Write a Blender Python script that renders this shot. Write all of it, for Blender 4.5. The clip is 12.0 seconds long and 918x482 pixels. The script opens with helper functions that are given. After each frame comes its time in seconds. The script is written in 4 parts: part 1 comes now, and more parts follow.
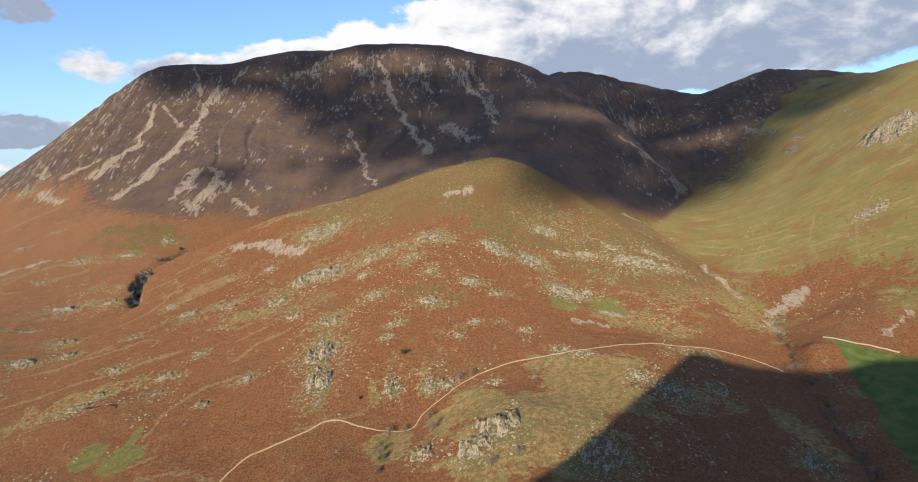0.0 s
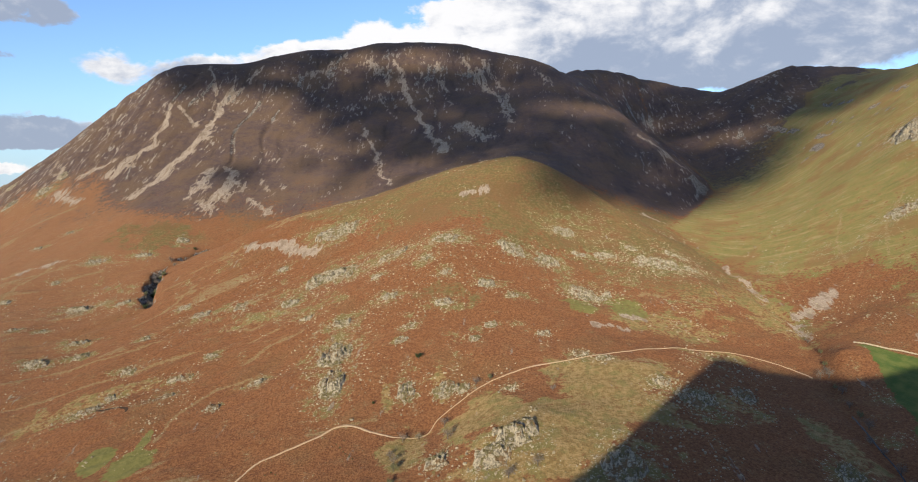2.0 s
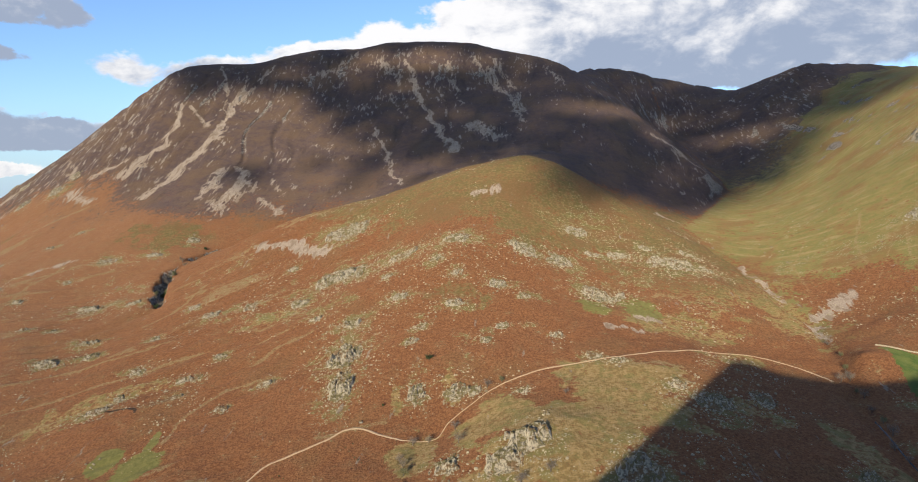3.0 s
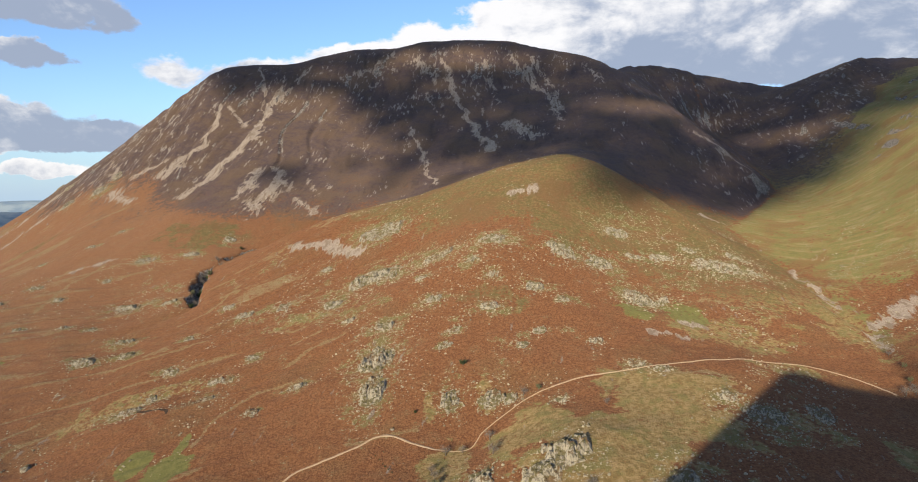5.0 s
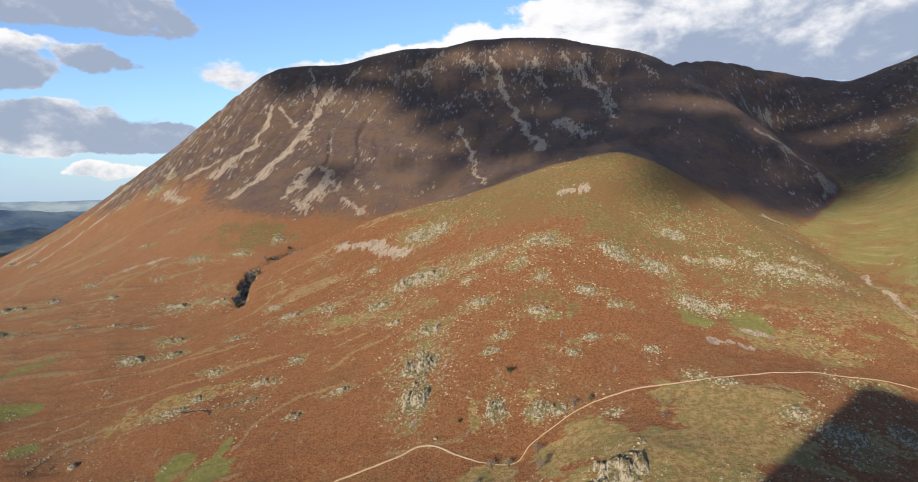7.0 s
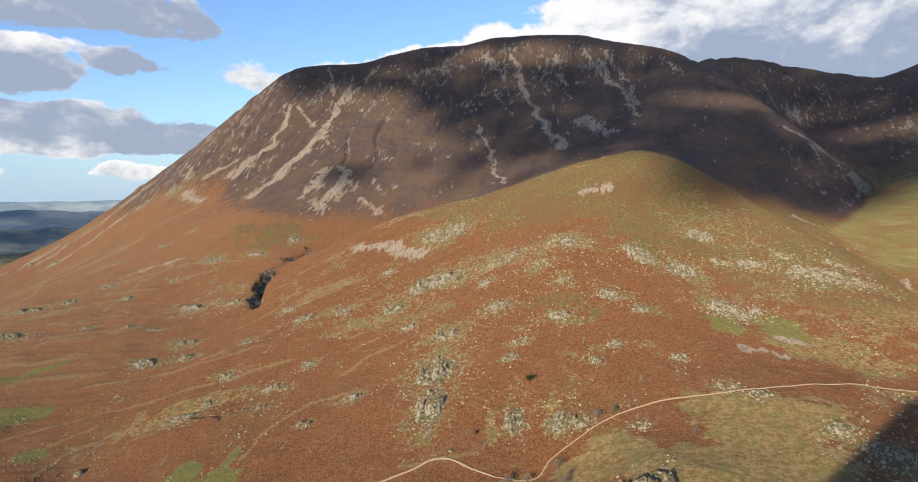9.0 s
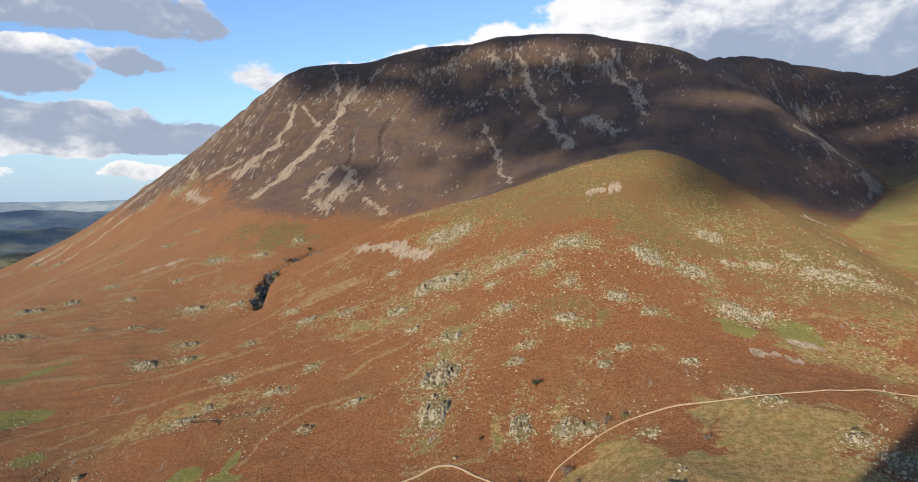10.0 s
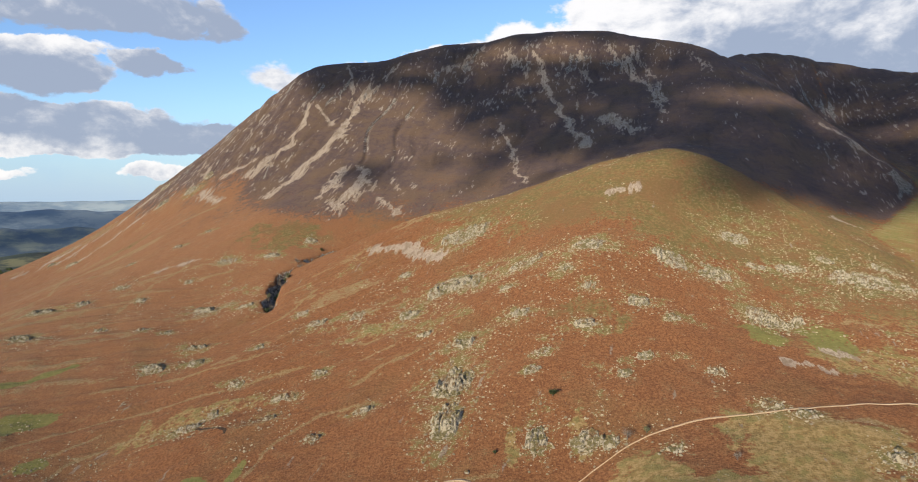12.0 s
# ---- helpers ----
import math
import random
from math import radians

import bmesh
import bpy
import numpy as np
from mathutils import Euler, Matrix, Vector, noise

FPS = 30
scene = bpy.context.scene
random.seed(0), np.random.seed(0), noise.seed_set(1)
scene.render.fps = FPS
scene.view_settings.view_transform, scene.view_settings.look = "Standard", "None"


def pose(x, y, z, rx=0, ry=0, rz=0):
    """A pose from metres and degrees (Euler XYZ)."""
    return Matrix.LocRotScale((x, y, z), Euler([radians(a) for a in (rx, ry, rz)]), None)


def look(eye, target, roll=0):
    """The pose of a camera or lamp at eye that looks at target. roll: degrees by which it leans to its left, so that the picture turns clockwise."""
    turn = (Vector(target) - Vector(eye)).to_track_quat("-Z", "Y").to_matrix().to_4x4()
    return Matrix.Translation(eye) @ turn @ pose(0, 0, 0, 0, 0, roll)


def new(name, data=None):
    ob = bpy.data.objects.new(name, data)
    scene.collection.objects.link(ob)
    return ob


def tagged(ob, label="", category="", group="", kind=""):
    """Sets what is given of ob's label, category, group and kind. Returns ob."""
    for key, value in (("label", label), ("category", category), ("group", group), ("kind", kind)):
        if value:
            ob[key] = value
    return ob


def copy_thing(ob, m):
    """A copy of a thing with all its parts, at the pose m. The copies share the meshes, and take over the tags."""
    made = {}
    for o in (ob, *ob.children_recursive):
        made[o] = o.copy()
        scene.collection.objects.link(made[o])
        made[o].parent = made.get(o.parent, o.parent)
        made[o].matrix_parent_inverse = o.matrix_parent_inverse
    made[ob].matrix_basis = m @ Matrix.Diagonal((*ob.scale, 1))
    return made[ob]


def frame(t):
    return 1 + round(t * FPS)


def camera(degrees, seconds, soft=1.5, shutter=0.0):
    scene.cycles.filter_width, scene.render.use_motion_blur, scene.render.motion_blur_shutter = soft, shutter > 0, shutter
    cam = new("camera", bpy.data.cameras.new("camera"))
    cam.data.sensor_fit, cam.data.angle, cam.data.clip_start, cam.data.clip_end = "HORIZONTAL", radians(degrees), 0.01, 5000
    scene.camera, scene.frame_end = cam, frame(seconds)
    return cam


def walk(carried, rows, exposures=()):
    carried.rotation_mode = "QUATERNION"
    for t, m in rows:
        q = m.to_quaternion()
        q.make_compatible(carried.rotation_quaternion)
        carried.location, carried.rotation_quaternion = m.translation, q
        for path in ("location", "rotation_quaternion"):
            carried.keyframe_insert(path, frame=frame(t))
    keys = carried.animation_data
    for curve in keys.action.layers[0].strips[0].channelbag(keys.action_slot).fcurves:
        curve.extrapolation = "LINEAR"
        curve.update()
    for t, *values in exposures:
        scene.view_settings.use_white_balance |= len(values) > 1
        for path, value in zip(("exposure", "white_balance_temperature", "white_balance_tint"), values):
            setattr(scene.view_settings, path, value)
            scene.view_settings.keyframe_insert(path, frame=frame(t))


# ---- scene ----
cam = camera(69.98, 12.0, soft=1.0)
walk(cam, [
    (0, look((-0.00, 0.00, -0.00), (0.00, 997.28, -73.76), -0.17)),
    (0.5, look((-0.22, 4.75, -0.13), (-5.19, 1002.01, -73.89), -0.19)),
    (1, look((-0.30, 9.69, -0.19), (-11.40, 1006.88, -74.28), -0.22)),
    (1.5, look((-0.20, 14.77, -0.19), (-19.42, 1011.83, -74.33), -0.20)),
    (2, look((-0.26, 20.19, -0.39), (-23.95, 1017.17, -74.43), -0.20)),
    (2.5, look((-0.40, 25.65, -0.85), (-29.50, 1022.49, -74.79), -0.21)),
    (3, look((-0.44, 31.63, -1.37), (-41.13, 1028.07, -75.32), -0.26)),
    (5, look((-1.17, 56.96, -2.52), (-96.68, 1049.69, -75.75), -0.23)),
    (5.5, look((-1.27, 63.72, -2.68), (-117.32, 1054.26, -75.93), -0.24)),
    (6, look((-1.65, 71.00, -2.88), (-138.84, 1058.86, -75.85), -0.20)),
    (6.5, look((-2.20, 78.32, -3.15), (-155.70, 1063.77, -76.09), -0.24)),
    (7, look((-2.35, 85.49, -3.56), (-171.91, 1068.34, -76.05), -0.21)),
    (7.5, look((-2.59, 92.69, -3.86), (-183.26, 1073.57, -76.21), -0.22)),
    (9.5, look((-5.45, 122.40, -3.95), (-209.32, 1098.71, -76.43), -0.23)),
    (10, look((-6.22, 129.59, -3.93), (-214.94, 1104.87, -76.43), -0.24)),
    (10.5, look((-6.96, 136.75, -3.84), (-223.07, 1110.41, -76.52), -0.23)),
    (11, look((-7.96, 143.67, -3.87), (-230.93, 1115.80, -76.29), -0.22)),
    (11.5, look((-8.94, 150.47, -3.87), (-237.61, 1121.27, -76.40), -0.20)),
    (12, look((-10.08, 157.33, -3.71), (-242.26, 1127.28, -76.41), -0.21)),
])
# ---- end walk

# ---- light ----
# the sun stands low behind the camera; its light travels along SUN_WAY
SUN_WAY = Vector((0.2725, 0.978, -0.2085)).normalized()
SUN_UP = math.asin(-SUN_WAY.z)
SUN_TURN = math.atan2(-SUN_WAY.x, -SUN_WAY.y)
sun = new("sun", bpy.data.lights.new("sun", "SUN"))
sun.data.energy, sun.data.angle, sun.data.color = 5.0, radians(0.6), (1.0, 0.875, 0.655)
sun.matrix_world = Matrix.Translation((0, 0, 2500)) @ SUN_WAY.to_track_quat("-Z", "Y").to_matrix().to_4x4()
scene.view_settings.exposure = 0.13


class Graph:
    """A short way to build node trees."""

    def __init__(self, tree):
        self.tree = tree
        tree.nodes.clear()

    def add(self, kind, ins=None, **props):
        n = self.tree.nodes.new(kind)
        if "operation" in props:
            n.operation = props["operation"]
        if "use_clamp" in props:
            n.use_clamp = props["use_clamp"]
        if "interpolation_type" in props:
            n.interpolation_type = props["interpolation_type"]
        if "data_type" in props:
            n.data_type = props["data_type"]
        if "attribute_name" in props:
            n.attribute_name = props["attribute_name"]
        if "sky_type" in props:
            n.sky_type = props["sky_type"]
        if "sun_disc" in props:
            n.sun_disc = props["sun_disc"]
        if "sun_elevation" in props:
            n.sun_elevation = props["sun_elevation"]
        if "sun_rotation" in props:
            n.sun_rotation = props["sun_rotation"]
        if "altitude" in props:
            n.altitude = props["altitude"]
        if "air_density" in props:
            n.air_density = props["air_density"]
        if "dust_density" in props:
            n.dust_density = props["dust_density"]
        if "ozone_density" in props:
            n.ozone_density = props["ozone_density"]
        for k, v in (ins or {}).items():
            self.put(n.inputs[k], v)
        return n

    def put(self, socket, v):
        if isinstance(v, bpy.types.NodeSocket):
            self.tree.links.new(v, socket)
        else:
            socket.default_value = v

    def m(self, op, a, b=0.0, c=0.0, clamp=False):
        n = self.add("ShaderNodeMath", operation=op, use_clamp=clamp)
        for i, v in enumerate((a, b, c)):
            self.put(n.inputs[i], v)
        return n.outputs[0]

    def vec(self, op, a, b=(0, 0, 0)):
        n = self.add("ShaderNodeVectorMath", operation=op)
        self.put(n.inputs[0], a)
        self.put(n.inputs[1], b)
        return n.outputs[0]

    def noise(self, at, scale, detail=4, rough=0.55, warp=0.0):
        n = self.add("ShaderNodeTexNoise", {"Vector": at, "Scale": scale, "Detail": detail, "Roughness": rough, "Distortion": warp})
        return n.outputs["Fac"]

    def step(self, v, lo, hi):
        n = self.add("ShaderNodeMapRange", {"Value": v, "From Min": lo, "From Max": hi}, interpolation_type="SMOOTHSTEP")
        return n.outputs[0]

    def mix(self, f, a, b):
        n = self.add("ShaderNodeMix", data_type="RGBA")
        self.put(n.inputs[0], f)
        self.put(n.inputs[6], a if isinstance(a, bpy.types.NodeSocket) else (*a, 1))
        self.put(n.inputs[7], b if isinstance(b, bpy.types.NodeSocket) else (*b, 1))
        return n.outputs[2]


def make_world():
    """Evening sky with a bank of cumulus, scattered grey cloud and clear gaps."""
    world = bpy.data.worlds.new("sky")
    scene.world = world
    world.use_nodes = True
    g = Graph(world.node_tree)
    sky = g.add("ShaderNodeTexSky", sky_type="NISHITA", sun_disc=False, sun_elevation=SUN_UP, sun_rotation=SUN_TURN,
                altitude=350, air_density=1.0, dust_density=0.25, ozone_density=1.5)
    way = g.add("ShaderNodeTexCoord").outputs["Generated"]
    sep = g.add("ShaderNodeSeparateXYZ", {0: way})
    x, y, z = sep.outputs
    az = g.m("MULTIPLY", g.m("ARCTAN2", x, y), 57.2958)
    el = g.m("MULTIPLY", g.m("ARCSINE", z), 57.2958)
    flat = g.add("ShaderNodeCombineXYZ", {0: az, 1: g.m("MULTIPLY", el, 1.55), 2: 0.0}).outputs[0]
    n1 = g.noise(flat, 0.11, 8, 0.58, 0.35)
    n2 = g.noise(g.vec("ADD", flat, (-0.5, 1.3, 0)), 0.11, 8, 0.58, 0.35)
    lump = g.noise(flat, 0.3, 7, 0.62, 0.3)
    wide = g.noise(g.vec("ADD", flat, (31, 8, 0)), 0.07, 4, 0.5)
    # the share of each cloud mass, and how high in its mass each place lies
    cover, high, total = 0.0, 0.0, 0.001
    az = g.m("ADD", az, g.m("MULTIPLY", g.m("SUBTRACT", g.noise(flat, 0.16, 5, 0.6), 0.5), 9.0))
    el = g.m("ADD", el, g.m("MULTIPLY", g.m("SUBTRACT", g.noise(g.vec("ADD", flat, (9, 40, 3)), 0.2, 5, 0.6), 0.5), 3.0))
    for a, e, w, h, k, white in CLOUDS:
        up = g.m("DIVIDE", g.m("SUBTRACT", el, e), h)
        d = g.m("ADD", g.m("POWER", g.m("DIVIDE", g.m("SUBTRACT", az, a), w), 2), g.m("POWER", up, 2))
        c = g.m("MULTIPLY", g.m("SUBTRACT", 1.0, d, clamp=True), k)
        cover = g.m("MAXIMUM", cover, c)
        high = g.m("ADD", high, g.m("MULTIPLY", c, g.m("MULTIPLY_ADD", up, 0.3, white)))
        total = g.m("ADD", total, c)
    high = g.m("DIVIDE", high, total)
    # broken cover over the rest of the sky, out of view
    cover = g.m("MAXIMUM", cover, g.m("MULTIPLY", g.step(el, 22, 34), 0.46))
    dens = g.m("ADD", g.m("MULTIPLY", g.m("SUBTRACT", n1, 0.5), 1.7), g.m("SUBTRACT", g.m("MULTIPLY", cover, 0.95), 0.36))
    dens = g.m("ADD", dens, g.m("MULTIPLY", g.m("SUBTRACT", lump, 0.5), 0.5))
    alpha = g.step(dens, -0.02, 0.24)
    lit = g.m("ADD", high, g.m("MULTIPLY", g.m("SUBTRACT", n1, n2), 2.6))
    lit = g.m("ADD", lit, g.m("ADD", g.m("MULTIPLY", g.m("SUBTRACT", lump, 0.5), 1.5), g.m("MULTIPLY", g.m("SUBTRACT", wide, 0.5), 1.5)))
    lit = g.m("ADD", lit, g.m("MULTIPLY", g.step(dens, 0.3, 0.0), 0.25), clamp=True)
    shade = g.mix(g.step(lit, 0.0, 1.0), CLOUD_DARK, CLOUD_LIGHT)
    haze = g.step(el, 9.0, -1.0)
    skyc = g.mix(g.m("MULTIPLY", haze, 0.75), g.vec("MULTIPLY", sky.outputs[0], SKY_GAIN), HAZE)
    col = g.mix(g.m("MULTIPLY", alpha, 0.96), skyc, shade)
    bg = g.add("ShaderNodeBackground", {"Color": col, "Strength": 0.088})
    g.add("ShaderNodeOutputWorld", {"Surface": bg.outputs[0]})


# cloud masses: azimuth, elevation, half width, half height (degrees), weight, whiteness
CLOUDS = [
    (-12, 10.9, 9, 2.3, 1.4, 0.95), (-6, 11.2, 9, 3.6, 1.4, 1.0), (1, 12.8, 9, 4.4, 1.4, 0.9), (10, 14.5, 13, 5.2, 1.4, 0.6), (-15, 10.8, 7, 1.4, 1.0, 0.7), (14, 11.0, 14, 3.6, 1.3, 0.05), (25, 12.6, 15, 5.2, 1.4, 0.22), (40, 15, 18, 6.5, 1.4, 0.35),
    (-29, 9.6, 7, 1.6, 0.56, 0.25), (-22, 9.6, 6, 1.7, 0.66, 0.4),
    (-46, 5.4, 14, 2.0, 1.4, 0.05), (-38, 4.4, 10, 1.4, 1.3, 0.0), (-47, 3.6, 13, 0.9, 1.1, 0.65), (-47, 9.4, 7, 2.6, 1.3, 0.15), (-45, 10.8, 6, 1.2, 1.1, 0.7),
    (-42, 13.9, 11.5, 2.4, 1.4, 0.1), (-33, 13.0, 3.5, 1.4, 0.9, 0.0), (-38.5, 10.0, 4, 1.2, 1.0, 0.05), (-37.3, 2.0, 3.8, 0.8, 1.1, 0.85), (-50, 1.4, 5, 0.6, 0.9, 0.6),
]
CLOUD_DARK, CLOUD_LIGHT = (3.8, 4.45, 5.8), (10.6, 10.4, 10.3)
SKY_GAIN = (1.5, 1.78, 2.4)
HAZE = (4.1, 6.3, 9.2)
make_world()


# ---- noise on arrays ----
def lattice(ix, iy, seed):
    h = (ix.astype(np.int64) * 374761393 + iy.astype(np.int64) * 668265263 + seed * 1274126177) & 0xFFFFFFFF
    h = ((h ^ (h >> 13)) * 1274126177) & 0xFFFFFFFF
    return ((h ^ (h >> 16)) & 0xFFFFFF) / float(0xFFFFFF)


def vnoise(x, y, seed):
    ix, iy = np.floor(x), np.floor(y)
    fx, fy = x - ix, y - iy
    fx, fy = fx * fx * fx * (fx * (fx * 6 - 15) + 10), fy * fy * fy * (fy * (fy * 6 - 15) + 10)
    a, b = lattice(ix, iy, seed), lattice(ix + 1, iy, seed)
    c, d = lattice(ix, iy + 1, seed), lattice(ix + 1, iy + 1, seed)
    return (a + (b - a) * fx) * (1 - fy) + (c + (d - c) * fx) * fy


def fbm(x, y, size, octaves=4, seed=1, gain=0.5):
    """Fractal noise from about -1 to 1; size: the largest wave in metres."""
    total, amp, norm, f = 0.0, 1.0, 0.0, 1.0 / size
    for k in range(octaves):
        c, s = math.cos(0.6 * k), math.sin(0.6 * k)
        total = total + amp * (vnoise((x * c - y * s) * f + 7.3 * k, (x * s + y * c) * f + 3.1 * k, seed + k) * 2 - 1)
        norm += amp
        amp *= gain
        f *= 2.03
    return total / norm * 1.6


def sstep(v, lo, hi):
    t = np.clip((v - lo) / (hi - lo), 0, 1)
    return t * t * (3 - 2 * t)


def line_at(line, x, y):
    """Distance to a polyline, and how far along it (0 to 1) the nearest place is."""
    best, along = np.full(np.shape(x), 1e9), np.zeros(np.shape(x))
    n = len(line) - 1
    for k in range(n):
        (ax, ay), (bx, by) = line[k][:2], line[k + 1][:2]
        dx, dy = bx - ax, by - ay
        t = np.clip(((x - ax) * dx + (y - ay) * dy) / (dx * dx + dy * dy), 0, 1)
        d = np.hypot(x - ax - t * dx, y - ay - t * dy)
        near = d < best
        best, along = np.where(near, d, best), np.where(near, (k + t) / n, along)
    return best, along


# ---- the shape of the land: ridges, becks and slopes, x east, y north, z from the drone's first height ----
WEST_RIDGE = [(-1645, 1720, -197), (-1602, 1880, -126), (-1512, 2040, -17), (-1424, 2110, 61), (-1297, 2160, 171), (-1188, 2200, 279), (-1097, 2230, 377), (-1008, 2250, 428)]
CREST = [(-1008, 2250, 431), (-909, 2320, 449), (-820, 2370, 454), (-729, 2420, 490), (-605, 2440, 518), (-462, 2460, 524), (-361, 2480, 549),
         (-220, 2490, 555), (-42, 2490, 544), (35, 2470, 518), (127, 2430, 492), (214, 2390, 467), (277, 2330, 419)]
EAST_SPUR = [(277, 2300, 412), (342, 2200, 340), (401, 2100, 273), (462, 1960, 186), (516, 1840, 113), (570, 1750, 43)]
BROAD_SPUR = [(70, 1440, 52), (176, 1700, 112), (314, 2000, 246), (277, 2300, 412)]
BACK_RIDGE = [(277, 2700, 458), (410, 2800, 501), (543, 2850, 517), (681, 2800, 474), (785, 2730, 435), (886, 2601, 365), (947, 2520, 384),
              (1015, 2420, 402), (1078, 2330, 431), (1150, 2270, 408), (1258, 2180, 391), (1329, 2080, 364), (1398, 1950, 386)]
NEAR_RIDGE = [(820, 1160, 95), (930, 1330, 178), (1033, 1500, 266), (1180, 1700, 338), (1398, 1950, 392)]
BECK_HIGH = [(381, 1350, -71), (493, 1550, -40), (635, 1800, 1), (713, 2000, 66), (715, 2200, 128), (694, 2400, 194)]
BECK_LOW = [(381, 1350, -71), (422, 1130, -131), (419, 900, -174), (381, 740, -193), (340, 600, -207), (318, 490, -220), (330, 350, -228), (420, 200, -232)]
LAD_RIDGE = [(75, 1280, 66), (19, 1290, 58), (-50, 1290, 39), (-108, 1290, 22), (-211, 1290, -12), (-324, 1280, -42), (-436, 1270, -77)]
LAD_EAST = [(75, 1280, 66), (128, 1270, 51), (178, 1250, 22), (228, 1230, -14), (278, 1210, -48), (328, 1190, -77), (378, 1165, -106)]
GILL = [(-160, 1440, 5), (-330, 1450, -62), (-450, 1420, -92), (-560, 1340, -118), (-599, 1243, -143), (-586, 1193, -157), (-545, 1085, -186), (-610, 1010, -212), (-760, 930, -235), (-900, 800, -262)]
KNOTT_RIDGE = [(-300, -40, -190), (-180, -40, -150), (-67, -40, -97), (-20, -40, -62), (50, -40, -13), (96, -40, -31), (172, -40, -38), (240, -40, -29), (340, -40, -29), (520, -60, -35), (800, -100, -60)]
SPOTS = [(-80, 1736, 80), (-7, 1864, 162), (-262, 2230, 350), (-544, 2180, 324), (33, 2260, 354), (-758, 2085, 260), (-803, 1899, 176), (-618, 1604, 6),
         (-274, 1680, 43), (-522, 1760, 62), (-367, 1560, -31), (-474, 1500, -54), (-858, 1650, 1), (-1006, 1650, -21), (-731, 1400, -87), (-798, 1300, -139),
         (-1025, 1500, -93), (-1323, 1560, -180), (-1454, 1617, -196), (-1004, 1068, -219), (-685, 1133, -200), (-367, 837, -216), (-411, 724, -245)]
SPOTS_NEAR = [(-509, 668, -286), (-312, 1160, -98), (158, 917, -146), (-64, 729, -182), (-174, 781, -192), (-47, 612, -226), (32, 551, -195), (-386, 1204, -92),
              (10, 1169, 4), (-157, 694, -208), (-83, 606, -226), (154, 1137, -59), (-199, 1035, -118), (-52, 979, -75), (200, 700, -172), (200, 520, -206),
              (-250, 560, -258), (0, 420, -232), (150, 400, -220), (-300, 400, -275), (60, 200, -190), (250, 200, -190), (-150, 200, -240)]
SPOTS_EAST = [(472, 951, -159), (398, 734, -172), (626, 1050, -69), (793, 1250, 85), (644, 1400, -28), (529, 820, -143), (455, 700, -186), (374, 520, -216),
              (902, 1800, 154), (827, 2000, 119), (300, 900, -155), (300, 800, -182), (340, 980, -140), (250, 830, -168), (180, 1370, 5), (270, 1330, -45), (200, 1450, 25), (300, 1550, 20), (430, 1650, 25), (700, 700, -120), (900, 900, 20), (600, 400, -170), (900, 300, -120)]
LOW = [(-700, 500, -290), (-1000, 700, -292), (-1350, 1100, -288), (-1700, 1400, -292), (-2000, 1900, -293), (-2300, 900, -295), (-1900, 300, -295), (-900, 0, -290),
       (-1800, 2500, -285), (-1200, 2800, -120), (-500, 3100, 150), (200, 3200, 250), (1000, 3200, 250), (-2600, 2600, -294), (-3000, 1500, -295), (-1000, -700, -290),
       (1700, 1500, 250), (1800, 2400, 250), (0, -500, -230), (600, -600, -230), (1500, 300, -150), (1500, -500, -230)]


def along(line, gap=70.0):
    pts = []
    for a, b in zip(line[:-1], line[1:]):
        n = max(1, int(round(math.dist(a[:2], b[:2]) / gap)))
        pts += [[a[i] + (b[i] - a[i]) * k / n for i in range(3)] for k in range(n)]
    return pts + [list(line[-1])]


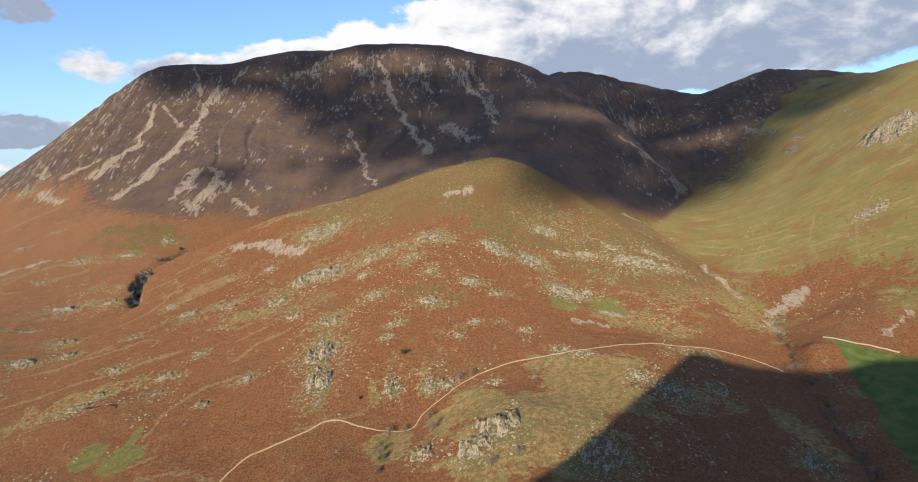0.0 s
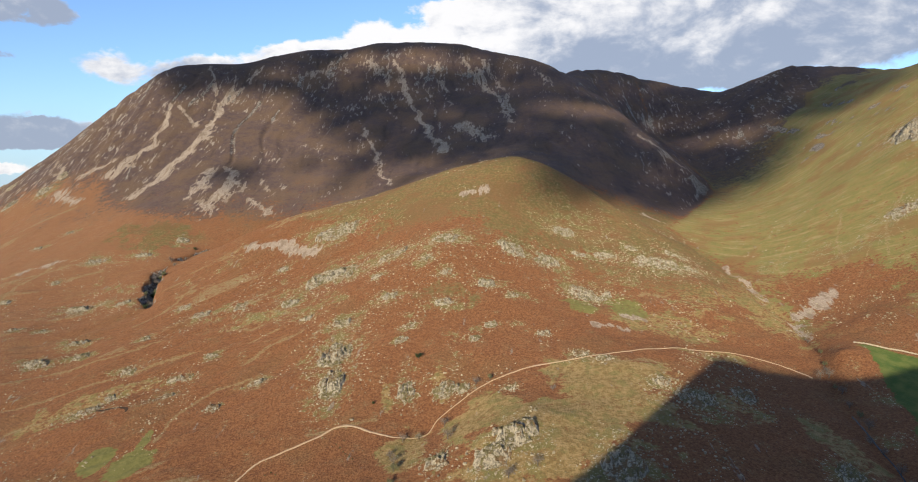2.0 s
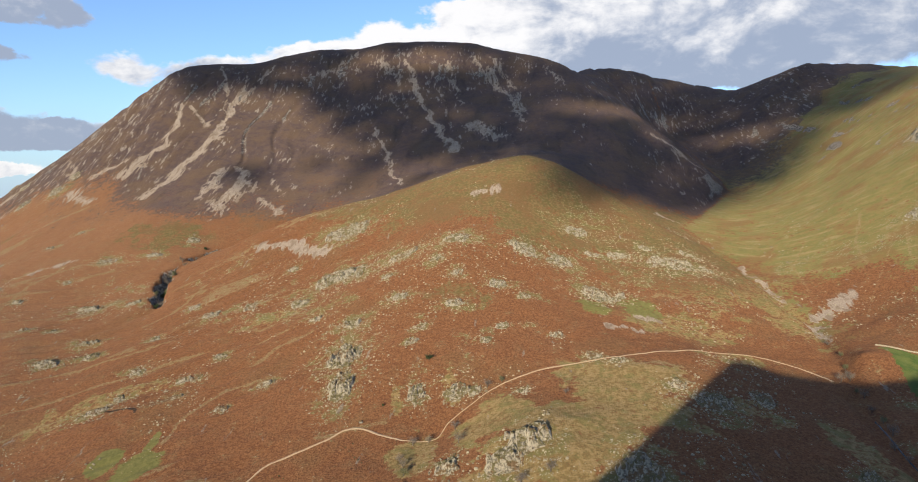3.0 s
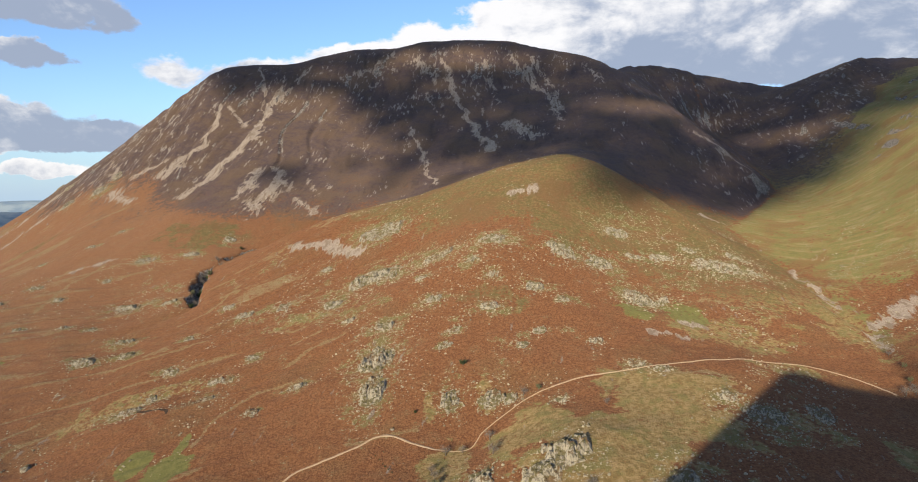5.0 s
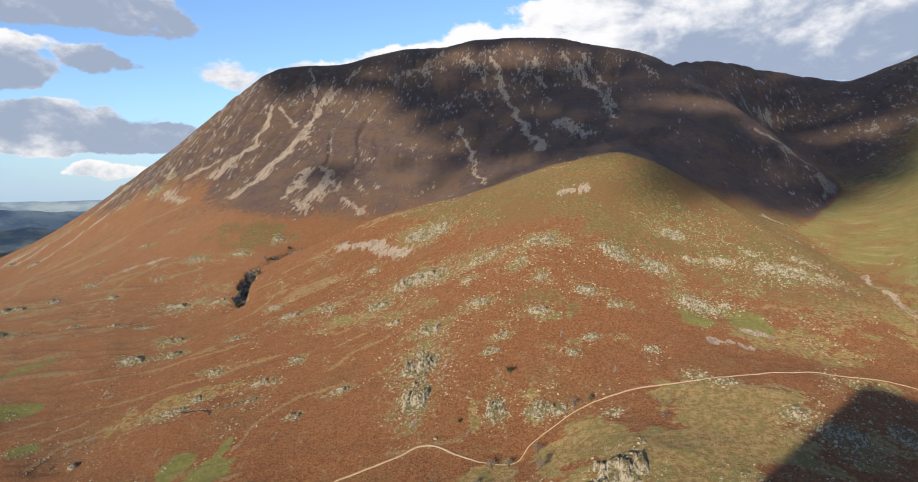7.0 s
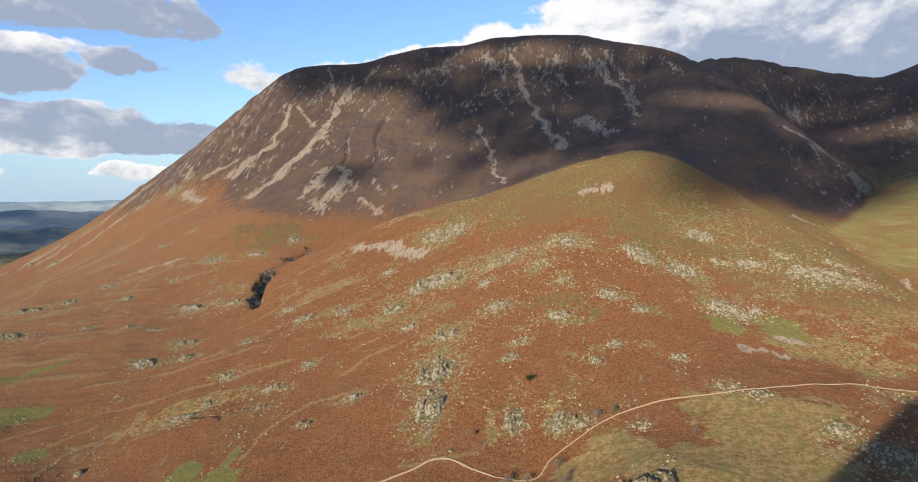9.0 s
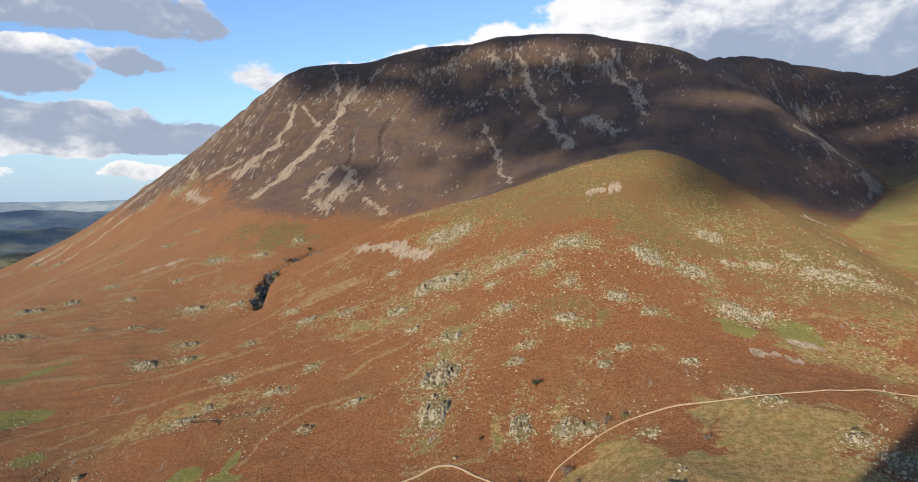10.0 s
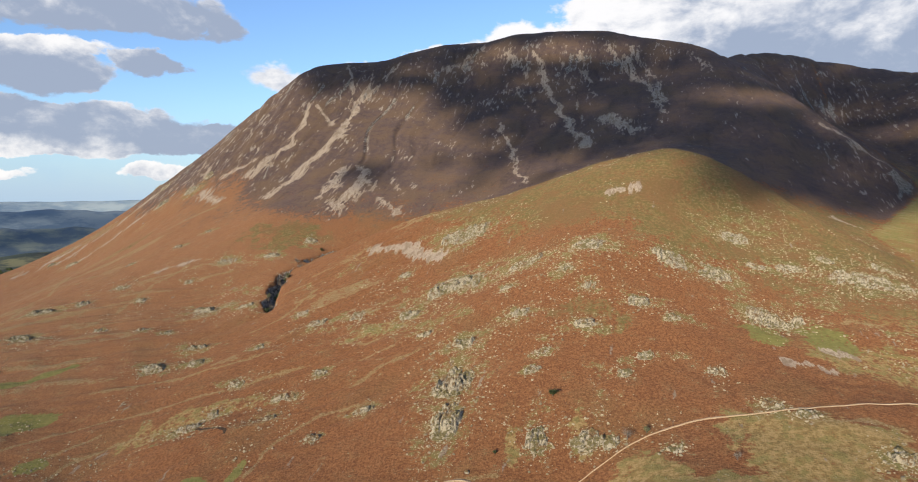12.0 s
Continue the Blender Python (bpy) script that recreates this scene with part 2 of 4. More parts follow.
class Land:
    """A smooth surface drawn over the ridge and beck lines."""

    def __init__(self):
        pts = [p for ln in (WEST_RIDGE, CREST, EAST_SPUR, BROAD_SPUR, BACK_RIDGE, NEAR_RIDGE, BECK_HIGH, BECK_LOW, LAD_RIDGE, LAD_EAST, GILL, KNOTT_RIDGE) for p in along(ln)]
        pts += [list(p) for s in (SPOTS, SPOTS_NEAR, SPOTS_EAST, LOW) for p in s]
        keep = []
        for p in pts:
            if all(math.dist(p[:2], q[:2]) > 12 for q in keep):
                keep.append(p)
        self.p = np.array(keep, float)
        n = len(keep)
        r = np.hypot(self.p[:, None, 0] - self.p[None, :, 0], self.p[:, None, 1] - self.p[None, :, 1]) / 1000
        a = np.zeros((n + 1, n + 1))
        a[:n, :n] = -(r ** 1.5)
        a[np.arange(n), np.arange(n)] += 0.0006
        a[:n, n] = a[n, :n] = 1
        self.w = np.linalg.solve(a, np.append(self.p[:, 2], 0))

    def smooth(self, x, y):
        flatx, flaty = np.ravel(x).astype(float), np.ravel(y).astype(float)
        out = np.empty(flatx.shape)
        for s in range(0, len(flatx), 20000):
            r = np.hypot(flatx[s:s + 20000, None] - self.p[None, :, 0], flaty[s:s + 20000, None] - self.p[None, :, 1]) / 1000
            out[s:s + 20000] = -(r * np.sqrt(r)) @ self.w[:-1] + self.w[-1]
        return out.reshape(np.shape(x))

    def height(self, x, y):
        x, y = np.asarray(x, float), np.asarray(y, float)
        h = self.smooth(x, y)
        # low rolling country beyond the fells
        far = np.hypot(x, y - 1000)
        out = sstep(far, 2300, 3000) * sstep(-x + 0.25 * y, 1500, 2200) + sstep(far, 2900, 3800)
        out = np.clip(out, 0, 1)
        roll = -292 + 26 * sstep(fbm(x, y, 700, 3, 71), 0.0, 0.9) * sstep(far, 2500, 3000)
        h = h * (1 - out) + roll * out
        fell = 1 - out
        high = sstep(h, 0, 120) * sstep(y, 1450, 1600)
        crest, _ = line_at(CREST, x, y)
        calm = 0.25 + 0.75 * sstep(crest, 20, 160)
        h = h + fell * calm * (3.6 * fbm(x, y, 150, 3, 11) + 0.8 * fbm(x, y, 38, 3, 12))
        # gullies and ribs that run down the big face
        warp = x + 26 * fbm(x, y, 220, 2, 5)
        ribs = np.abs(fbm(warp, y * 0.16, 80, 3, 21))
        h = h - fell * calm * high * 8 * np.clip(0.45 - ribs, 0, 1) / 0.45
        # steps and hummocks of the lower slopes
        h = h + fell * (1 - high) * 0.9 * np.abs(fbm(x * 0.6 + y * 0.5, y - x * 0.3, 46, 2, 31))
        # rocky ledges that slant across the western slope
        run, cross = x * 0.93 + y * 0.37, -x * 0.37 + y * 0.93
        west = sstep(-x, 90, 330) * sstep(y, 1380, 1180) * sstep(y, 430, 520)
        h = h + fell * west * (1.9 * fbm(run * 0.16, cross, 30, 3, 91) + 1.1 * fbm(run * 0.2, cross, 12, 2, 92))
        # becks cut in
        for line, wide, deep in ((GILL, 15, 6), (BECK_LOW, 9, 5), (BECK_HIGH, 14, 6)):
            d, t = line_at(line, x + 6 * fbm(x, y, 60, 2, 8), y)
            h = h - deep * np.exp(-(d / wide) ** 2) * sstep(t, 0.0, 0.15) * sstep(1 - t, 0.0, 0.15)
        # the two rocky trenches of the gill
        d, t = line_at(GILL, x + 4 * fbm(x, y, 25, 2, 9), y)
        trench = sstep(y, 1085, 1125) * sstep(y, 1275, 1240) + 0.8 * sstep(y, 1295, 1310) * sstep(y, 1365, 1345)
        h = h - 20 * trench * sstep(d, 13, 5)
        return h + fell * 0.2 * fbm(x, y, 9, 2, 51)


land = Land()


def axis(*parts):
    """Grid lines from stretches (start, end, first gap, last gap)."""
    out = []
    for a, b, g0, g1 in parts:
        v = a
        while v < b - 0.5 * min(g0, g1):
            out.append(v)
            v += g0 + (g1 - g0) * (v - a) / (b - a)
    return np.array(out + [parts[-1][1]])


GX = axis((-4850, -1700, 50, 8), (-1700, -1050, 6, 4), (-1050, 720, 3.0, 3.0), (720, 1450, 4, 8), (1450, 4850, 14, 90))
GY = axis((-4850, -320, 120, 20), (-320, 470, 12, 6), (470, 1330, 2.4, 2.4), (1330, 2620, 4.5, 5.5), (2620, 3100, 8, 16), (3100, 4850, 16, 24))


# rock outcrops: centre, half width, half height seen up the slope
CRAGS_WEST = [(-217, 1013, 45, 23), (-129, 1002, 31, 13), (-685, 1127, 35, 16), (-589, 964, 19, 10), (-413, 987, 16, 11), (-350, 985, 16, 11), (-266, 956, 17, 10), (-166, 842, 17, 9),
              (-243, 1163, 42, 21), (-605, 895, 22, 11), (-447, 745, 24, 9), (-283, 706, 8, 6), (-337, 836, 9, 6), (-227, 886, 11, 6), (-114, 878, 16, 8), (-348, 791, 8, 6),
              (-139, 944, 10, 7), (-999, 1104, 35, 14), (-917, 990, 35, 11), (-942, 1136, 14, 10), (-919, 1211, 22, 9), (-799, 1030, 7, 5)]
CRAGS_MID = [(-163, 768, 22, 24), (-156, 702, 17, 24), (59, 999, 29, 14), (157, 916, 34, 21), (283, 1048, 39, 21), (331, 1051, 23, 11), (32, 540, 20, 19), (14, 522, 16, 14), (-39, 1001, 31, 13),
             (108, 1000, 22, 16), (-30, 670, 15, 12), (-32, 543, 12, 15), (112, 707, 9, 8), (35, 646, 8, 6), (-70, 676, 10, 15), (145, 1115, 25, 12), (-41, 846, 15, 9), (12, 894, 16, 10),
             (204, 1057, 24, 11), (-71, 950, 13, 8), (179, 640, 11, 8)]
CRAGS_EAST = [(111, 498, 18, 21), (202, 615, 19, 16), (253, 632, 12, 17), (285, 510, 11, 16), (850, 1288, 52, 58), (675, 1072, 29, 14), (332, 1102, 20, 10)]
CRAGS_SLOPE = [(-834, 1155, 10, 7), (-755, 1305, 21, 10), (-666, 1318, 19, 8), (-617, 1389, 15, 10), (-1247, 1749, 22, 16), (-1149, 1750, 22, 16), (-1411, 1602, 23, 11), (-1513, 1639, 18, 9),
               (-1124, 1797, 16, 16), (-935, 1398, 12, 6), (-906, 1463, 12, 7), (-1016, 1350, 12, 6), (-794, 1235, 11, 6), (-815, 1033, 9, 5), (-682, 1029, 11, 6), (-1330, 1880, 20, 14), (-1420, 1960, 18, 14)]
CRAGS_SMALL = [(-457, 1032, 13, 7), (-364, 792, 10, 7), (-356, 753, 10, 7), (-448, 840, 13, 7), (-475, 939, 13, 7), (-549, 910, 13, 7), (-431, 773, 10, 7), (134, 691, 10, 7), (-39, 917, 10, 7), (50, 869, 10, 7), (81, 770, 10, 7), (-85, 768, 10, 7), (-79, 799, 10, 7), (-12, 666, 10, 7), (-3, 761, 10, 7), (18, 792, 10, 7), (-318, 1090, 13, 7), (163, 1048, 13, 7), (256, 1092, 13, 7), (-247, 747, 10, 7), (-731, 1028, 13, 7), (-600, 1115, 13, 7)]
CRAGS = CRAGS_SMALL + CRAGS_SLOPE + CRAGS_WEST + CRAGS_MID + CRAGS_EAST


def terrain_masks(x, y, z, slope):
    """How much of each cover grows where."""
    n_big, n_mid, n_fine = fbm(x, y, 260, 4, 41), fbm(x, y, 70, 4, 42), fbm(x, y, 16, 3, 43)
    east = sstep(x - np.interp(y, [490, 740, 900, 1130, 1350, 1800], [318, 381, 419, 422, 381, 635]), -10, 25)
    fells = sstep(y, 1380, 1560) * (1 - east)
    # heather and bilberry on the high face
    heather = fells * sstep(z + 75 * n_big + 35 * n_mid + 130 * sstep(x, -300, 50), -190, 70)
    heather = np.maximum(heather, sstep(y + 120 * n_big, 1500, 1900) * east * 0.7 * sstep(x - y * 0.42, 150, -50))
    heather = np.maximum(heather, sstep(y + 90 * n_mid - 0.25 * (x - 1000), 1980, 2150) * east)
    # pale moor grass on the hill tops
    lad = sstep(z + 40 * n_big + 20 * n_mid + 0.12 * (x + 100), -110, -30) * (1 - fells) * (1 - east)
    eastg = east * sstep(z + 55 * n_big + 40 * n_mid, -185, -80)
    grass = np.clip(np.maximum(lad, eastg), 0, 1)
    return heather, grass, east, n_big, n_mid, n_fine


def build_ground():
    xx, yy = np.meshgrid(GX, GY)
    zz = land.height(xx, yy)
    nx, ny = len(GX), len(GY)
    gy, gx = np.gradient(zz, GY, GX)
    slope = np.hypot(gx, gy)
    me = bpy.data.meshes.new("ground")
    me.vertices.add(nx * ny)
    co = np.stack([xx, yy, zz], -1).reshape(-1, 3).astype(np.float32)
    me.vertices.foreach_set("co", co.ravel())
    i = (np.arange(ny - 1)[:, None] * nx + np.arange(nx - 1)[None, :]).ravel()
    quads = np.stack([i, i + 1, i + nx + 1, i + nx], 1).astype(np.int32)
    me.loops.add(quads.size)
    me.loops.foreach_set("vertex_index", quads.ravel())
    me.polygons.add(len(quads))
    me.polygons.foreach_set("loop_start", np.arange(0, quads.size, 4, dtype=np.int32))
    me.polygons.foreach_set("use_smooth", np.ones(len(quads), dtype=bool))
    me.update(calc_edges=True)
    cover_layers(me, xx, yy, zz, slope)
    ob = new("ground", me)
    me.materials.append(ground_material())
    return tagged(ob, "rust-red bracken hillside with moor grass, scree and heather fells", "ground", kind="structure")


def layer(me, name, values):
    at = me.attributes.new(name, "FLOAT", "POINT")
    at.data.foreach_set("value", np.clip(values, 0, 1).astype(np.float32).ravel())


def cover_layers(me, x, y, z, slope):
    heather, grass, east, n_big, n_mid, n_fine = terrain_masks(x, y, z, slope)
    layer(me, "heather", heather)
    layer(me, "grass", np.maximum(0.88 * grass, ovals(GRASSY, x, y, 0.3 * n_fine + 0.3 * n_mid)))
    layer(me, "east", east)
    layer(me, "stones", 0.2 + 0.7 * sstep(slope + 0.25 * n_mid, 0.5, 0.85) + 0.5 * sstep(-x, 950, 1150))
    scree = np.zeros(x.shape)
    wx = x + 9 * fbm(x, y, 45, 3, 61)
    for line, w0, w1, s in CHUTES:
        d, t = line_at(line, wx, y)
        scree = np.maximum(scree, 1.02 * s * np.clip(1 - d / (2.5 * (w0 + (w1 - w0) * t)), 0, 1))
    layer(me, "scree", scree)
    meadow = ovals(MEADOWS, x, y, 0.25 * n_fine + 0.12 * n_mid)
    # the walled green field by the beck
    side = x - np.interp(y, [400, 490, 560, 640, 740], [330, 352, 372, 402, 428]) + 2 * n_fine
    meadow = np.maximum(meadow, 0.92 * sstep(side + 5 * n_mid, -5, 9) * sstep(770 - (x - 433) * 1.1 - y + 3 * n_fine, 0, 10) * sstep(y, 250, 330) * sstep(x, 620, 560))
    layer(me, "meadow", meadow)
    trod = np.zeros(x.shape)
    for line, w, st in TRODS:
        d, t = line_at(line, x + 5 * n_mid, y + 6 * n_mid)
        trod = np.maximum(trod, st * np.clip(1 - d / (2.0 * w), 0, 1) * sstep(np.minimum(t, 1 - t), -0.02, 0.06))
    run, cross = x * 0.93 + y * 0.37, -x * 0.37 + y * 0.93
    west = sstep(-x, 60, 300) * sstep(y, 1500, 1250)
    ledge = fbm(run * 0.16, cross, 30, 3, 91) + 0.5 * fbm(run * 0.2, cross, 12, 2, 92)
    trod = np.maximum(trod, 0.68 * west * sstep(ledge + 0.3 * n_mid, 0.3, 1.1))
    slant = fbm((x * 0.75 + y * 0.66) * 0.1, -x * 0.66 + y * 0.75, 34, 3, 95)
    trod = np.maximum(trod, 0.78 * sstep(-x, 560, 860) * sstep(y, 700, 900) * sstep(z, 120, 0) * sstep(slant + 0.3 * n_mid, 0.2, 1.0))
    layer(me, "trod", trod)
    turf = np.zeros(x.shape)
    for cx, cy, w, h in CRAGS:
        d = np.hypot((x - cx) / (1.6 * w), (y - cy) / (2.1 * h)) + 0.45 * n_mid + 0.2 * n_fine
        turf = np.maximum(turf, 0.7 * np.clip(1.45 - d, 0, 1))
    stony = np.maximum(turf, 0.52 * sstep(n_mid + 0.6 * n_big, 0.2, 1.0) * sstep(z, -255, -225) * sstep(z, 10, -50) * sstep(y, 1400, 1250))
    layer(me, "turf", stony)
    steep = sstep(slope + 0.22 * n_mid + 0.12 * n_fine, 1.0, 1.3)
    d, t = line_at(GILL, x + 4 * fbm(x, y, 25, 2, 9), y)
    cut = 0.8 * sstep(d, 16, 8) * (sstep(y, 1085, 1125) * sstep(y, 1285, 1250) + sstep(y, 1295, 1310) * sstep(y, 1370, 1350))
    layer(me, "rock", np.maximum(steep * sstep(y, 1400, 1480), cut))
    far = np.hypot(x, y - 1000)
    layer(me, "lowland", np.clip(sstep(z, -240, -275) * sstep(-x + 0.25 * y, 2150, 2450) + sstep(far, 2900, 3300), 0, 1))


# scree chutes on the fells: line, half width at its head and foot, strength
CHUTES = [
    ([(-806, 2094), (-789, 2047), (-769, 1896), (-793, 1797), (-813, 1725), (-855, 1638)], 9, 15, 1.0),
    ([(-900, 2253), (-855, 2186), (-806, 2094)], 6, 8, 0.8), ([(-806, 2261), (-788, 2184), (-798, 2087)], 6, 8, 0.75), ([(-721, 2293), (-756, 2185), (-798, 2087)], 7, 8, 0.8),
    ([(-935, 2038), (-904, 1918), (-903, 1832), (-937, 1794), (-957, 1743)], 5, 17, 0.95), ([(-992, 1799), (-1056, 1763)], 9, 13, 0.85),
    ([(-900, 2025), (-822, 1955)], 6, 10, 0.75), ([(-650, 1740), (-600, 1640), (-620, 1530)], 9, 24, 0.86), ([(-685, 1732), (-679, 1573)], 12, 20, 0.75),
    ([(-332, 1985), (-281, 1869), (-245, 1715), (-203, 1588)], 5, 8, 0.8), ([(-277, 2350), (-239, 2238), (-173, 2051), (-117, 1909), (-74, 1790)], 7, 11, 0.9),
    ([(-315, 2188), (-244, 2057)], 5, 6, 0.7), ([(-32, 1937), (27, 1847)], 20, 28, 0.8), ([(-45, 2388), (11, 2317), (80, 2146), (104, 1905)], 12, 9, 0.75),
    ([(34, 2393), (85, 2267), (116, 1958)], 12, 6, 0.7), ([(457, 1887), (560, 1780)], 14, 16, 0.85), ([(367, 1412), (383, 1378)], 8, 12, 0.8),
    ([(498, 960), (452, 910)], 13, 9, 1.0), ([(540, 784), (500, 751)], 8, 5, 0.75), ([(-401, 1196), (-331, 1176), (-277, 1126)], 9, 12, 0.95), ([(-19, 1154), (17, 1165)], 9, 10, 0.9),
    ([(-1085, 1708), (-1005, 1649)], 13, 12, 0.8), ([(-538, 1572), (-463, 1507)], 12, 14, 0.7), ([(-463, 2367), (-561, 2253)], 26, 14, 0.62), ([(-376, 2339), (-285, 2261)], 24, 14, 0.68),
    ([(207, 2317), (248, 2165)], 16, 12, 0.62), ([(150, 806), (168, 808), (182, 796)], 7, 7, 0.9), ([(196, 850), (206, 838)], 5, 5, 0.9), ([(426, 1142), (414, 956)], 4, 6, 0.7),
]
CHUTES_LOW = [
    ([(426, 897), (411, 817)], 5, 6, 0.75), ([(14, 2355), (118, 2009)], 10, 8, 0.62), ([(-130, 2344), (-72, 2123)], 9, 8, 0.6), ([(-190, 2321), (-115, 2063)], 8, 6, 0.6),
    ([(-1596, 1606), (-1508, 1719)], 16, 12, 0.7), ([(-897, 1274), (-839, 1309)], 7, 8, 0.75), ([(-1500, 1640), (-1330, 1900)], 10, 16, 0.62), 
    ([(-640, 1690), (-560, 1620)], 14, 20, 0.6), ([(-540, 1680), (-490, 1600)], 9, 12, 0.6), ([(-1420, 1600), (-1280, 1760)], 9, 12, 0.66), ([(-1250, 1960), (-1130, 1800)], 14, 12, 0.6),
]
CHUTES += CHUTES_LOW
# sheep trods and pale grassy steps: line, half width, strength
TRODS = [
    ([(-690, 660), (-647, 709), (-612, 748), (-576, 776), (-525, 794), (-482, 818), (-433, 837), (-411, 851), (-352, 866)], 3.2, 0.95),
    ([(-283, 795), (-262, 827), (-222, 846)], 3.6, 1.0), ([(-325, 630), (-321, 694), (-310, 723), (-293, 747), (-237, 760)], 3.2, 0.92),
    ([(-560, 640), (-550, 709), (-526, 736), (-485, 744)], 3.4, 0.95), ([(-625, 650), (-585, 711), (-556, 753)], 3.2, 0.9), ([(-837, 1094), (-859, 1219), (-834, 1298)], 4, 0.95),
    ([(-1035, 1056), (-1152, 1274), (-1334, 1572)], 5, 0.95), ([(-528, 992), (-490, 1035), (-464, 1122)], 3.4, 0.95), ([(-347, 917), (-305, 902), (-271, 916), (-247, 953)], 3.2, 0.92),
    ([(-777, 1241), (-718, 1276)], 6, 1.0), ([(121, 674), (154, 685), (177, 693), (203, 682)], 3.0, 1.0), ([(228, 925), (237, 935), (273, 927)], 4, 1.0), ([(120, 1085), (131, 1105), (150, 1139)], 3.5, 0.95),
    ([(-209, 557), (-260, 575), (-300, 570)], 5, 0.8), ([(-169, 616), (-90, 640)], 2.4, 0.85), ([(-620, 850), (-500, 880), (-430, 920)], 2.6, 0.9), ([(-380, 990), (-290, 1000), (-240, 1030)], 3, 0.9),
    ([(-300, 850), (-255, 880)], 3, 0.9), ([(380, 640), (420, 780), (520, 930), (700, 1150)], 2.4, 0.6), ([(560, 1010), (590, 1100), (640, 1180)], 4, 0.7), ([(600, 980), (650, 1070), (720, 1130)], 3, 0.7),
    ([(470, 1000), (500, 1110), (560, 1200)], 3, 0.68), ([(-900, 1230), (-800, 1290), (-690, 1300)], 5, 0.8),
]
# green turf: centre, half sizes, turn in degrees, strength
MEADOWS = [
    (-368, 632, 14, 22, 10, 0.9), (-325, 612, 22, 24, 0, 0.95), (-333, 655, 5, 26, 10, 0.9), (-671, 759, 42, 26, 35, 0.95), (-751, 870, 48, 11, 50, 0.9), (-590, 692, 20, 14, 20, 0.8),
    (-800, 820, 60, 16, 40, 0.85), (200, 882, 30, 38, 0, 0.7), (140, 872, 26, 30, 0, 0.66),
]
# paler moor grass among the bracken
GRASSY = [
    (-674, 1411, 80, 60, 0, 0.75), (55, 545, 85, 66, 10, 1.0), (5, 600, 50, 44, 30, 0.95), (140, 655, 64, 36, 0, 1.0), (120, 590, 60, 40, 0, 0.9), (-62, 580, 22, 40, 0, 0.8), (-35, 680, 10, 40, 10, 0.7), (-90, 672, 8, 36, 10, 0.75),
    (-40, 860, 40, 35, 0, 0.6), (-450, 770, 70, 26, 25, 0.62), (-300, 930, 60, 22, 20, 0.55), (240, 830, 70, 50, 0, 0.6), (300, 950, 60, 90, 0, 0.62), (260, 740, 50, 20, 10, 0.6), (300, 560, 16, 60, 10, 0.7), (240, 610, 30, 20, -30, 0.65),
    (-1000, 1110, 80, 25, 35, 0.6), (-1200, 1500, 120, 25, 50, 0.6), (400, 1000, 50, 160, 0, 0.7),
]


def ovals(rows, x, y, fray):
    out = np.zeros(x.shape)
    for cx, cy, a, b, turn, s in rows:
        c, sn = math.cos(radians(turn)), math.sin(radians(turn))
        u, v = ((x - cx) * c + (y - cy) * sn) / a, (-(x - cx) * sn + (y - cy) * c) / b
        out = np.maximum(out, s * sstep(np.sqrt(u * u + v * v) + fray, 1.25, 0.7))
    return out


